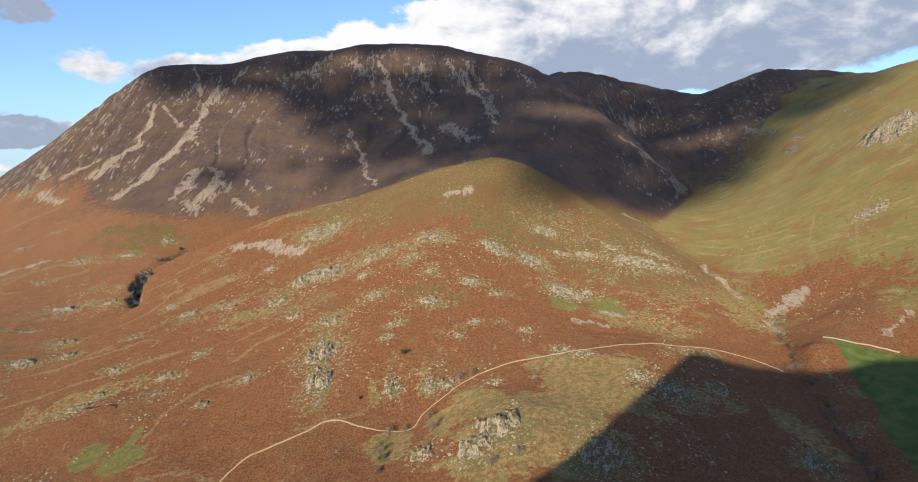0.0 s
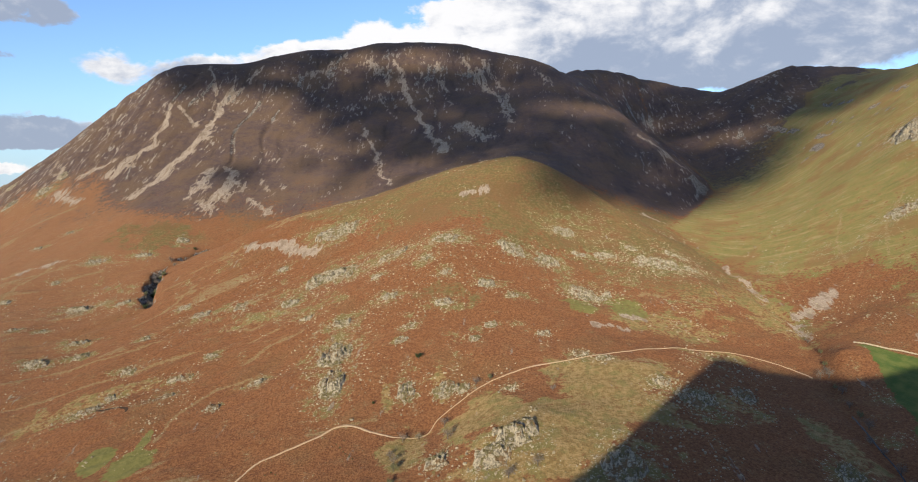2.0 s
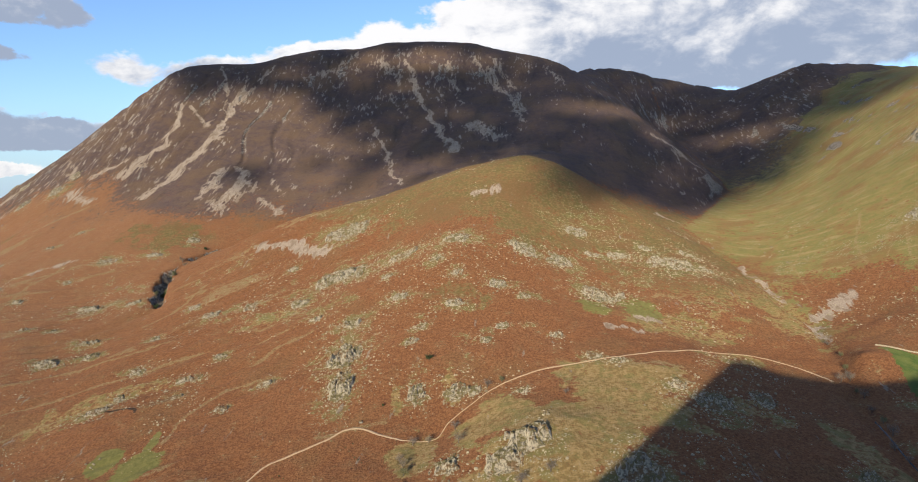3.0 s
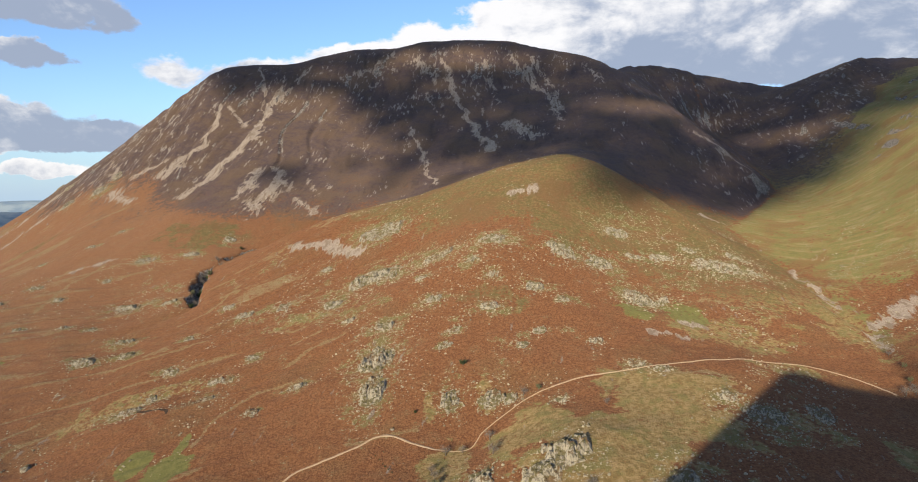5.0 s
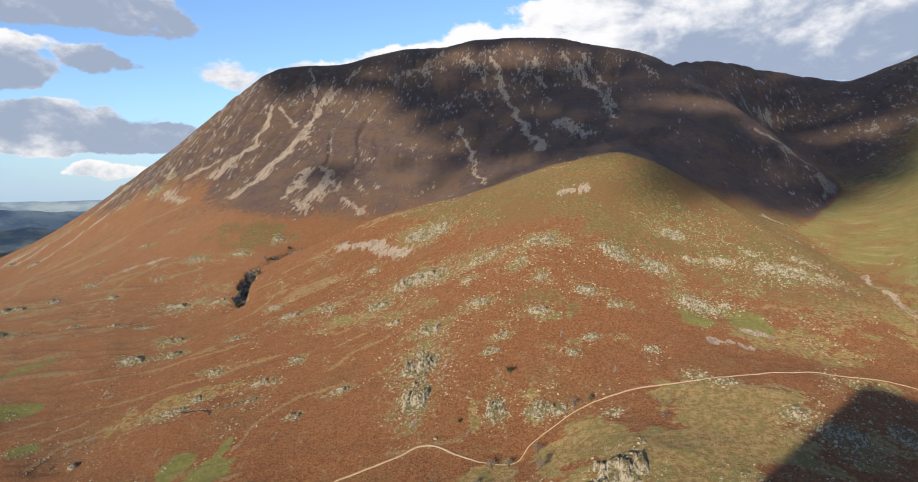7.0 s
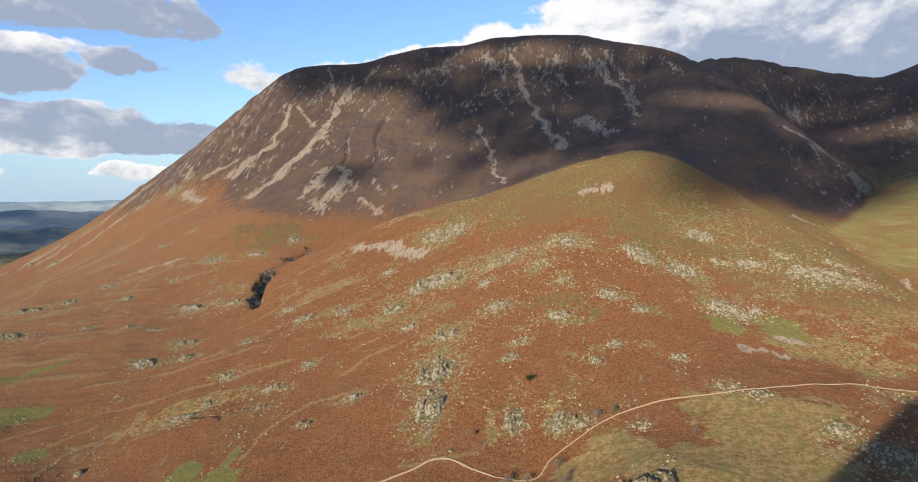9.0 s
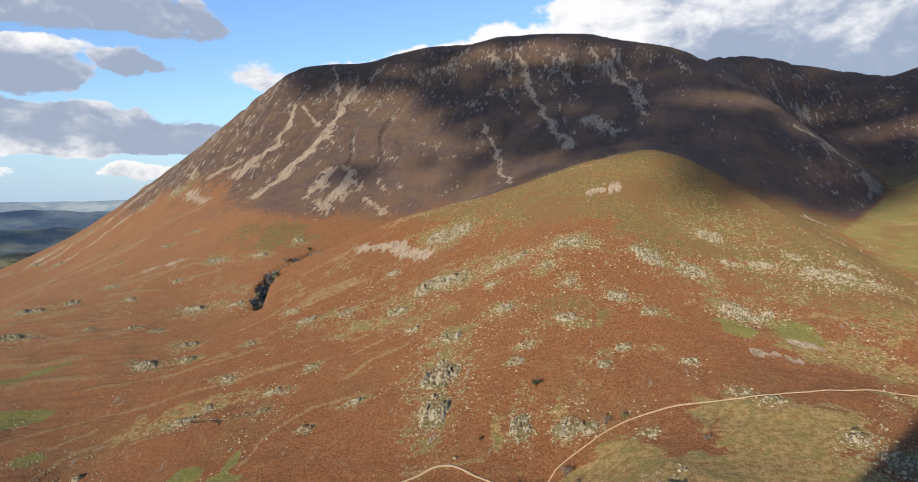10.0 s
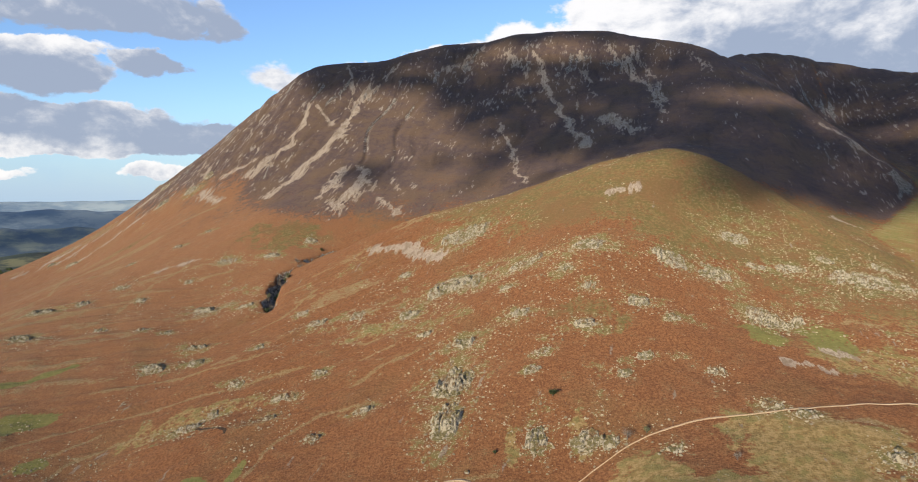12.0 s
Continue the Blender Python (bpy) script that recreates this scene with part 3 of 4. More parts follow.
def ground_material():
    mat = bpy.data.materials.new("fell_cover")
    mat.use_nodes = True
    g = Graph(mat.node_tree)
    at = g.add("ShaderNodeNewGeometry").outputs["Position"]

    def lay(name):
        return g.add("ShaderNodeAttribute", attribute_name=name).outputs["Fac"]

    big, mid, small, tiny = g.noise(at, 0.012, 5), g.noise(at, 0.06, 5, 0.62), g.noise(at, 0.22, 4, 0.65), g.noise(at, 0.55, 3, 0.65)
    # streaks that run down the steep ground
    fall = g.noise(g.vec("MULTIPLY", at, (1.0, 0.28, 0.3)), 0.045, 6, 0.68, 0.4)
    # finer streaks for stones on the steep ground
    drop = g.noise(g.vec("MULTIPLY", at, (1.0, 0.27, 0.27)), 0.13, 5, 0.62, 0.2)
    bracken = g.mix(g.step(small, 0.35, 0.65), (0.165, 0.070, 0.030), (0.215, 0.099, 0.043))
    bracken = g.mix(g.m("MULTIPLY", g.step(mid, 0.48, 0.66), 0.5), bracken, (0.205, 0.113, 0.054))
    bracken = g.mix(g.m("MULTIPLY", g.step(big, 0.5, 0.64), 0.45), bracken, (0.165, 0.10, 0.045))
    bracken = g.mix(g.m("MULTIPLY", g.step(tiny, 0.53, 0.60), 0.62), bracken, (0.098, 0.040, 0.021))
    bracken = g.mix(g.m("MULTIPLY", g.step(tiny, 0.45, 0.38), 0.5), bracken, (0.27, 0.137, 0.065))
    clump = g.add("ShaderNodeTexVoronoi", {"Vector": g.vec("MULTIPLY", at, (1, 1, 0.5)), "Scale": 0.42}).outputs["Distance"]
    bracken = g.mix(g.m("MULTIPLY", g.step(clump, 0.5, 0.76), 0.42), bracken, (0.095, 0.036, 0.018))
    # bracken painted paler westward, for haze and grazing light on those slopes
    bracken = g.mix(g.m("MULTIPLY", g.step(g.add("ShaderNodeSeparateXYZ", {0: at}).outputs[0], -350, -900), 0.36), bracken, (0.27, 0.150, 0.082))
    grass = g.mix(g.step(mid, 0.38, 0.62), (0.150, 0.092, 0.040), (0.118, 0.094, 0.035))
    grass = g.mix(g.m("MULTIPLY", g.step(small, 0.47, 0.57), 0.7), grass, (0.200, 0.135, 0.062))
    grass = g.mix(g.m("MULTIPLY", g.step(tiny, 0.53, 0.61), 0.55), grass, (0.085, 0.070, 0.028))
    grass = g.mix(g.m("MULTIPLY", g.step(big, 0.46, 0.6), 0.6), grass, (0.150, 0.082, 0.038))
    sep = g.add("ShaderNodeSeparateXYZ", {0: at})
    # bleached mat-grass on the low wet ground
    mat_grass = g.mix(g.step(small, 0.42, 0.58), (0.185, 0.125, 0.05), (0.275, 0.19, 0.088))
    mat_grass = g.mix(g.m("MULTIPLY", g.step(mid, 0.5, 0.6), 0.6), mat_grass, (0.15, 0.135, 0.048))
    mat_grass = g.mix(g.m("MULTIPLY", g.step(tiny, 0.54, 0.6), 0.5), mat_grass, (0.11, 0.085, 0.033))
    grass = g.mix(g.step(sep.outputs[2], -130, -165), grass, mat_grass)
    across = g.m("SUBTRACT", g.m("MULTIPLY", sep.outputs[0], 0.85), g.m("MULTIPLY", sep.outputs[1], 0.53))
    down = g.m("ADD", g.m("MULTIPLY", sep.outputs[0], 0.53), g.m("MULTIPLY", sep.outputs[1], 0.85))
    runs = g.noise(g.add("ShaderNodeCombineXYZ", {0: down, 1: g.m("MULTIPLY", across, 0.16), 2: 0.0}).outputs[0], 0.09, 6, 0.66)
    lush = g.mix(g.step(mid, 0.38, 0.62), (0.200, 0.155, 0.062), (0.162, 0.142, 0.050))
    lush = g.mix(g.m("MULTIPLY", g.step(runs, 0.55, 0.61), 0.6), lush, (0.285, 0.21, 0.11))
    lush = g.mix(g.m("MULTIPLY", g.step(runs, 0.45, 0.37), 0.4), lush, (0.105, 0.095, 0.034))
    lush = g.mix(g.m("MULTIPLY", g.step(tiny, 0.54, 0.62), 0.45), lush, (0.095, 0.09, 0.032))
    lush = g.mix(g.m("MULTIPLY", g.step(big, 0.5, 0.6), 0.65), lush, (0.175, 0.10, 0.043))
    grass = g.mix(lay("east"), grass, lush)
    heather = g.mix(g.step(mid, 0.36, 0.66), (0.084, 0.058, 0.055), (0.108, 0.073, 0.057))
    heather = g.mix(g.m("MULTIPLY", g.step(big, 0.44, 0.6), 0.6), heather, (0.130, 0.084, 0.052))
    heather = g.mix(g.m("MULTIPLY", g.step(small, 0.52, 0.64), 0.4), heather, (0.055, 0.036, 0.030))
    flecks = g.m("MULTIPLY", g.step(g.m("ADD", drop, g.m("MULTIPLY", g.m("SUBTRACT", lay("stones"), 0.6), 0.17)), 0.605, 0.63), g.step(fall, 0.44, 0.56))
    heather = g.mix(g.m("MULTIPLY", flecks, 0.85), heather, (0.29, 0.245, 0.20))
    heather = g.mix(g.m("MULTIPLY", g.step(fall, 0.42, 0.36), 0.35), heather, (0.045, 0.032, 0.028))
    stone = g.mix(g.step(tiny, 0.35, 0.65), (0.24, 0.19, 0.145), (0.37, 0.30, 0.235))
    stone = g.mix(g.m("MULTIPLY", g.step(drop, 0.53, 0.6), 0.6), stone, (0.14, 0.095, 0.065))
    rock = g.mix(g.step(small, 0.42, 0.58), (0.075, 0.064, 0.056), (0.27, 0.235, 0.20))
    meadow = g.mix(g.step(small, 0.3, 0.7), (0.115, 0.112, 0.034), (0.175, 0.155, 0.056))
    meadow = g.mix(g.m("MULTIPLY", g.step(mid, 0.45, 0.65), 0.5), meadow, (0.16, 0.145, 0.048))
    pasture = g.mix(g.step(mid, 0.35, 0.65), (0.062, 0.098, 0.025), (0.115, 0.130, 0.038))
    meadow = g.mix(g.step(lay("east"), 0.6, 0.95), meadow, pasture)
    fray = g.m("ADD", g.m("MULTIPLY", g.m("SUBTRACT", mid, 0.5), 1.5), g.m("MULTIPLY", g.m("SUBTRACT", small, 0.5), 1.5))
    rag = g.m("ADD", fray, g.m("SUBTRACT", tiny, 0.5))
    slide = g.m("ADD", g.m("MULTIPLY", g.m("SUBTRACT", drop, 0.5), 2.2), g.m("MULTIPLY", g.m("SUBTRACT", fall, 0.5), 1.8))

    def edge(name, soft=0.25, amount=1.0, by=fray, at=0.5):
        v = g.m("ADD", lay(name), g.m("MULTIPLY", by, amount))
        return g.step(v, at - soft, at + soft)

    col = g.mix(edge("grass", 0.14, 1.2, rag), bracken, grass)
    turf = g.mix(g.step(mid, 0.4, 0.6), (0.185, 0.118, 0.052), (0.150, 0.130, 0.050))
    turf = g.mix(g.m("MULTIPLY", g.step(tiny, 0.575, 0.605), g.step(small, 0.44, 0.54)), turf, (0.45, 0.39, 0.28))
    turf = g.mix(g.m("MULTIPLY", g.step(tiny, 0.42, 0.37), 0.6), turf, (0.075, 0.058, 0.03))
    col = g.mix(g.m("MULTIPLY", edge("turf", 0.14, 1.2, rag, 0.56), 0.85), col, turf)
    col = g.mix(g.m("MULTIPLY", edge("trod", 0.09, 0.75, rag, 0.58), 0.7), col, g.mix(g.step(tiny, 0.42, 0.58), (0.145, 0.105, 0.045), (0.29, 0.21, 0.115)))
    col = g.mix(edge("heather", 0.25, 0.9), col, heather)
    col = g.mix(edge("meadow", 0.1, 0.7, rag), col, meadow)
    col = g.mix(edge("rock", 0.1, 0.9, slide), col, rock)
    col = g.mix(g.m("MULTIPLY", edge("scree", 0.07, 1.0, slide, 0.56), 0.92), col, stone)
    wood = g.mix(g.step(g.noise(at, 0.004, 5), 0.45, 0.55), (0.055, 0.068, 0.055), (0.17, 0.16, 0.09))
    wood = g.mix(g.step(big, 0.45, 0.65), wood, (0.05, 0.058, 0.05))
    col = g.mix(lay("lowland"), col, wood)
    rough = g.m("ADD", g.m("MULTIPLY", small, 0.6), g.m("MULTIPLY", tiny, 0.9))
    bump = g.add("ShaderNodeBump", {"Height": g.m("ADD", g.m("MULTIPLY", mid, 0.9), rough), "Strength": 1.0, "Distance": 1.0})
    bsdf = g.add("ShaderNodeBsdfPrincipled", {"Base Color": col, "Roughness": 0.95, "Normal": bump.outputs[0]})
    bsdf.inputs["Diffuse Roughness"].default_value = 1.0
    bsdf.inputs["Specular IOR Level"].default_value = 0.15
    g.add("ShaderNodeOutputMaterial", {"Surface": bsdf.outputs[0]})
    return mat


ground = build_ground()


# ---- helpers for things ----
def ground_at(x, y):
    return land.height(np.array([x]), np.array([y]))[0]


def mesh_from(name, verts, faces, smooth=False):
    me = bpy.data.meshes.new(name)
    me.from_pydata([tuple(v) for v in verts], [], [tuple(f) for f in faces])
    if smooth:
        me.polygons.foreach_set("use_smooth", np.ones(len(me.polygons), dtype=bool))
    me.update()
    return me


def part(name, me, material, parent=None, label=""):
    ob = new(name, me)
    if not me.materials:
        me.materials.append(material)
    if parent is not None:
        ob.parent = parent
    if label:
        ob["label"] = label
    return ob


def plain_material(name, build):
    mat = bpy.data.materials.new(name)
    mat.use_nodes = True
    g = Graph(mat.node_tree)
    at = g.add("ShaderNodeNewGeometry").outputs["Position"]
    col, rough, height, depth = build(g, at)
    ins = {"Base Color": col, "Roughness": rough}
    if height is not None:
        ins["Normal"] = g.add("ShaderNodeBump", {"Height": height, "Strength": 0.8, "Distance": depth}).outputs[0]
    b = g.add("ShaderNodeBsdfPrincipled", ins)
    b.inputs["Specular IOR Level"].default_value = 0.2
    if rough > 0.85:
        b.inputs["Diffuse Roughness"].default_value = 1.0
    g.add("ShaderNodeOutputMaterial", {"Surface": b.outputs[0]})
    return mat


def island(g):
    return g.add("ShaderNodeNewGeometry").outputs["Random Per Island"]


def crag_build(g, at):
    a, c = g.noise(at, 0.14, 4), g.noise(at, 1.1, 3, 0.6)
    b = g.noise(g.vec("MULTIPLY", at, (1.0, 1.0, 0.42)), 0.5, 5, 0.64, 0.5)
    nz = g.add("ShaderNodeSeparateXYZ", {0: g.add("ShaderNodeNewGeometry").outputs["Normal"]}).outputs[2]
    col = g.mix(g.step(b, 0.4, 0.56), (0.14, 0.118, 0.085), (0.38, 0.33, 0.24))
    col = g.mix(g.m("MULTIPLY", g.step(a, 0.46, 0.6), 0.5), col, (0.25, 0.215, 0.165))
    col = g.mix(g.m("MULTIPLY", g.step(b, 0.40, 0.34), 0.85), col, (0.05, 0.043, 0.033))
    # turf and heather hold on between the ribs and on the ledges
    chips = g.noise(at, 0.26, 5, 0.68, 0.4)
    hold = g.m("ADD", g.m("MULTIPLY", g.m("SUBTRACT", nz, 0.75), 0.45), g.m("ADD", g.m("MULTIPLY", g.m("SUBTRACT", a, 0.5), 0.7), g.m("SUBTRACT", chips, 0.5)))
    lawn = g.step(hold, -0.05, 0.03)
    green = g.mix(g.step(c, 0.4, 0.6), (0.165, 0.125, 0.052), (0.105, 0.092, 0.036))
    green = g.mix(g.m("MULTIPLY", g.step(g.noise(at, 0.05, 3), 0.48, 0.58), 0.7), green, (0.165, 0.085, 0.04))
    col = g.mix(g.m("MULTIPLY", lawn, 0.92), col, green)
    return col, 0.92, g.m("ADD", b, g.m("MULTIPLY", c, 0.4)), 1.6


def block_build(g, at):
    a = g.noise(at, 0.9, 3, 0.6)
    col = g.mix(island(g), (0.17, 0.138, 0.09), (0.40, 0.335, 0.23))
    return g.mix(g.m("MULTIPLY", g.step(a, 0.5, 0.7), 0.5), col, (0.19, 0.18, 0.09)), 0.92, a, 0.3


def earth_build(g, at):
    a = g.noise(at, 0.8, 4, 0.6)
    return g.mix(g.step(a, 0.3, 0.7), (0.34, 0.23, 0.14), (0.48, 0.36, 0.24)), 0.95, a, 0.25


# near-black brown that paints the shadow under a boulder's overhang
def shade_strip_build(g, at):
    a = g.noise(at, 0.9, 4, 0.6)
    return g.mix(g.step(a, 0.35, 0.65), (0.022, 0.016, 0.012), (0.075, 0.045, 0.028)), 0.95, a, 0.4


def wall_build(g, at):
    a = g.noise(at, 1.4, 4, 0.6)
    return g.mix(g.step(a, 0.3, 0.7), (0.33, 0.28, 0.20), (0.52, 0.45, 0.33)), 0.92, a, 0.3


def twig_build(g, at):
    return g.mix(island(g), (0.12, 0.095, 0.075), (0.24, 0.20, 0.165)), 0.9, None, 0


def leaf_build(g, at):
    return g.mix(island(g), (0.03, 0.045, 0.018), (0.085, 0.095, 0.035)), 0.75, None, 0


def olive_build(g, at):
    return g.mix(island(g), (0.10, 0.105, 0.05), (0.21, 0.19, 0.10)), 0.85, None, 0


def bark_build(g, at):
    a = g.noise(at, 4, 4)
    return g.mix(a, (0.07, 0.055, 0.045), (0.16, 0.135, 0.11)), 0.9, a, 0.05


def water_build(g, at):
    return g.mix(g.noise(at, 0.5, 3), (0.02, 0.03, 0.04), (0.05, 0.07, 0.085)), 0.15, g.noise(at, 2.0, 3), 0.1


def puff_build(g, at):
    return g.mix(g.noise(at, 0.01, 3), (0.8, 0.8, 0.82), (0.9, 0.9, 0.9)), 1.0, None, 0


def lime_build(g, at):
    return g.mix(g.noise(at, 1.5, 3), (0.72, 0.70, 0.66), (0.82, 0.80, 0.76)), 0.9, None, 0


def slate_build(g, at):
    return g.mix(g.noise(at, 2.0, 3), (0.10, 0.105, 0.12), (0.19, 0.195, 0.21)), 0.7, None, 0


def pane_build(g, at):
    return g.mix(g.noise(at, 2.0, 2), (0.02, 0.025, 0.03), (0.05, 0.055, 0.06)), 0.1, None, 0


CRAG, SHADE_STRIP, BLOCK, EARTH, WALL = (plain_material(n, f) for n, f in (("crag_rock", crag_build), ("painted_shade", shade_strip_build), ("loose_rock", block_build), ("trodden_earth", earth_build), ("wall_stone", wall_build)))
TWIG, LEAF, OLIVE, BARK = (plain_material(n, f) for n, f in (("bare_twigs", twig_build), ("dark_leaves", leaf_build), ("dull_leaves", olive_build), ("bark", bark_build)))
WATER, PUFF, LIME, SLATE, PANE = (plain_material(n, f) for n, f in (("beck_water", water_build), ("cloud_white", puff_build), ("limewash", lime_build), ("slate", slate_build), ("window_glass", pane_build)))


def sphere(level):
    bm = bmesh.new()
    bmesh.ops.create_icosphere(bm, subdivisions=level, radius=1.0)
    v = np.array([tuple(p.co) for p in bm.verts])
    f = np.array([[p.index for p in q.verts] for q in bm.faces])
    bm.free()
    return v, f


BALL_1 = sphere(1)


def ico():
    g = (1 + 5 ** 0.5) / 2
    v = np.array([(-1, g, 0), (1, g, 0), (-1, -g, 0), (1, -g, 0), (0, -1, g), (0, 1, g), (0, -1, -g), (0, 1, -g), (g, 0, -1), (g, 0, 1), (-g, 0, -1), (-g, 0, 1)]) / 1.902
    d = np.linalg.norm(v[:, None] - v[None], axis=2)
    f = []
    for a in range(12):
        for b in range(a + 1, 12):
            for c in range(b + 1, 12):
                if max(d[a, b], d[b, c], d[a, c]) < 1.2:
                    n = np.cross(v[b] - v[a], v[c] - v[a])
                    f.append((a, b, c) if n @ v[a] > 0 else (a, c, b))
    return v, np.array(f)


ICO_V, ICO_F = ico()


def many(ball, places, sizes, rng, rough=0.3, squash=0.7):
    """Many small lumps in one mesh: each a roughened, turned and squashed ball."""
    v0, f0 = ball
    n = len(places)
    v = np.repeat(v0[None], n, 0) * (1 + rough * (rng.random((n, len(v0), 1)) * 2 - 1))
    v = v * (np.array([1, 1, squash]) * (0.7 + 0.6 * rng.random((n, 1, 3))))
    a = rng.random(n) * 6.283
    c, s = np.cos(a)[:, None], np.sin(a)[:, None]
    v = np.stack([v[..., 0] * c - v[..., 1] * s, v[..., 0] * s + v[..., 1] * c, v[..., 2]], -1)
    v = v * np.asarray(sizes)[:, None, None] + np.asarray(places)[:, None, :]
    f = f0[None] + (np.arange(n) * len(v0))[:, None, None]
    return v.reshape(-1, 3), f.reshape(-1, 3)


def raw_mesh(name, v, f, smooth=False):
    me = bpy.data.meshes.new(name)
    me.vertices.add(len(v))
    me.vertices.foreach_set("co", np.asarray(v, np.float32).ravel())
    f = np.asarray(f, np.int32)
    k = f.shape[1]
    me.loops.add(f.size)
    me.loops.foreach_set("vertex_index", f.ravel())
    me.polygons.add(len(f))
    me.polygons.foreach_set("loop_start", np.arange(0, f.size, k, dtype=np.int32))
    me.polygons.foreach_set("use_smooth", np.full(len(f), smooth))
    me.update(calc_edges=True)
    return me


def spline(line, gap):
    """Even steps along a smooth curve through the corners of a line."""
    p = np.array(line, float)
    p = np.vstack([2 * p[0] - p[1], p, 2 * p[-1] - p[-2]])
    out = []
    for k in range(1, len(p) - 2):
        n = max(2, int(np.hypot(*(p[k + 1] - p[k])) / gap))
        t = np.linspace(0, 1, n, endpoint=False)[:, None]
        out.append(0.5 * (2 * p[k] + (p[k + 1] - p[k - 1]) * t + (2 * p[k - 1] - 5 * p[k] + 4 * p[k + 1] - p[k + 2]) * t ** 2 + (3 * p[k] - p[k - 1] - 3 * p[k + 1] + p[k + 2]) * t ** 3))
    return np.vstack(out + [p[-2:-1]])


def ribbon(line, half, up, down, gap, seed, ragged=0.35):
    """A strip laid over the land, with its own thickness and uneven edges."""
    c = spline(line, gap)
    d = np.gradient(c, axis=0)
    d /= np.hypot(d[:, 0], d[:, 1])[:, None]
    side = np.stack([d[:, 1], -d[:, 0]], 1)
    rows = []
    for k, off in enumerate((-1.0, -0.85, 0.0, 0.85, 1.0)):
        w = half * (1 + ragged * fbm(c[:, 0] + 50 * k, c[:, 1], 9, 3, seed))
        q = c + side * (off * w)[:, None]
        z = land.height(q[:, 0], q[:, 1]) + (-down if abs(off) == 1 else up)
        rows.append(np.column_stack([q, z]))
    n = len(c)
    v = np.vstack(rows)
    f = [(k * n + i, k * n + i + 1, (k + 1) * n + i + 1, (k + 1) * n + i) for k in range(4) for i in range(n - 1)]
    return v, np.array(f)


# ---- footpath, beck and wall ----
PATH = [(-215, 540), (-204, 575), (-193, 593), (-169, 606), (-150, 618), (-135, 631), (-118, 631), (-99, 620), (-77, 609), (-48, 607), (-36, 626), (-22, 640), (0, 659), (27, 674), (62, 687),
        (106, 694), (138, 706), (175, 718), (207, 731), (250, 753), (290, 760), (320, 756), (343, 738), (354, 704)]
root = new("footpath")
for name, first, last, half in (("west_stretch", 0, 9, 1.0), ("narrow_stretch", 8, 14, 0.5), ("east_stretch", 13, 24, 0.95)):
    v, f = ribbon(PATH[first:last], half, 0.5, 1.2, 2.0, 91)
    part(name, raw_mesh(name, v, f, True), EARTH, root)
tagged(root, "pale trodden earth footpath winding through red bracken", "footpath", kind="structure")
v, f = ribbon([(349, 622), (335, 558), (330, 520), (320, 480), (328, 360)], 0.5, 0.4, 1.0, 3.0, 92, 0.6)
tagged(part("beck_water", raw_mesh("beck", v, f, True), WATER), "narrow dark beck running between boulders", "stream", kind="structure")


def stone_wall(line, high, wide, seed, label):
    """Dry stone wall: a tapering ragged core with a row of cope stones on it."""
    rng = np.random.default_rng(seed)
    c = spline(line, 1.5)
    d = np.gradient(c, axis=0)
    d /= np.hypot(d[:, 0], d[:, 1])[:, None]
    side = np.stack([d[:, 1], -d[:, 0]], 1)
    z = land.height(c[:, 0], c[:, 1])
    rows = []
    for off, up in ((-0.5, -1.0), (-0.38, high), (0.38, high), (0.5, -1.0)):
        q = c + side * (wide * off + 0.06 * rng.standard_normal(len(c)))[:, None]
        rows.append(np.column_stack([q, z + up + (0.12 * rng.standard_normal(len(c)) if up > 0 else 0)]))
    n = len(c)
    f = [(k * n + i, k * n + i + 1, (k + 1) * n + i + 1, (k + 1) * n + i) for k in range(3) for i in range(n - 1)]
    root = new("dry_stone_wall")
    root.location = (c[0][0], c[0][1], z[0])
    core = np.vstack(rows) - np.array(root.location)
    part("wall_core", raw_mesh("wall_core", core, f), WALL, root)
    cope = np.column_stack([c, z + high + 0.1]) - np.array(root.location)
    v, f = many(BALL_1, cope, 0.32 + 0.15 * rng.random(n), rng, 0.25, 0.8)
    part("cope_stones", raw_mesh("cope_stones", v, f), WALL, root)
    return tagged(root, label, "wall", "walls")


stone_wall([(433, 770), (441, 757), (452, 746), (468, 735), (486, 712)], 1.15, 0.95, 5, "pale dry stone wall along the top of a green field")


def overhang_shade():
    """A dark strip in place of the overhang shadow and channel at a boulder."""
    v, f = ribbon([(-440, 744), (-424, 739), (-405, 735), (-391, 730), (-387, 722)], 1.5, 0.35, 1.2, 1.5, 94, 0.7)
    return tagged(part("overhang_shade", raw_mesh("overhang_shade", v, f), SHADE_STRIP), "dark strip for the shadowed slit at a boulder in the bracken", "peat bank", kind="structure")


overhang_shade()


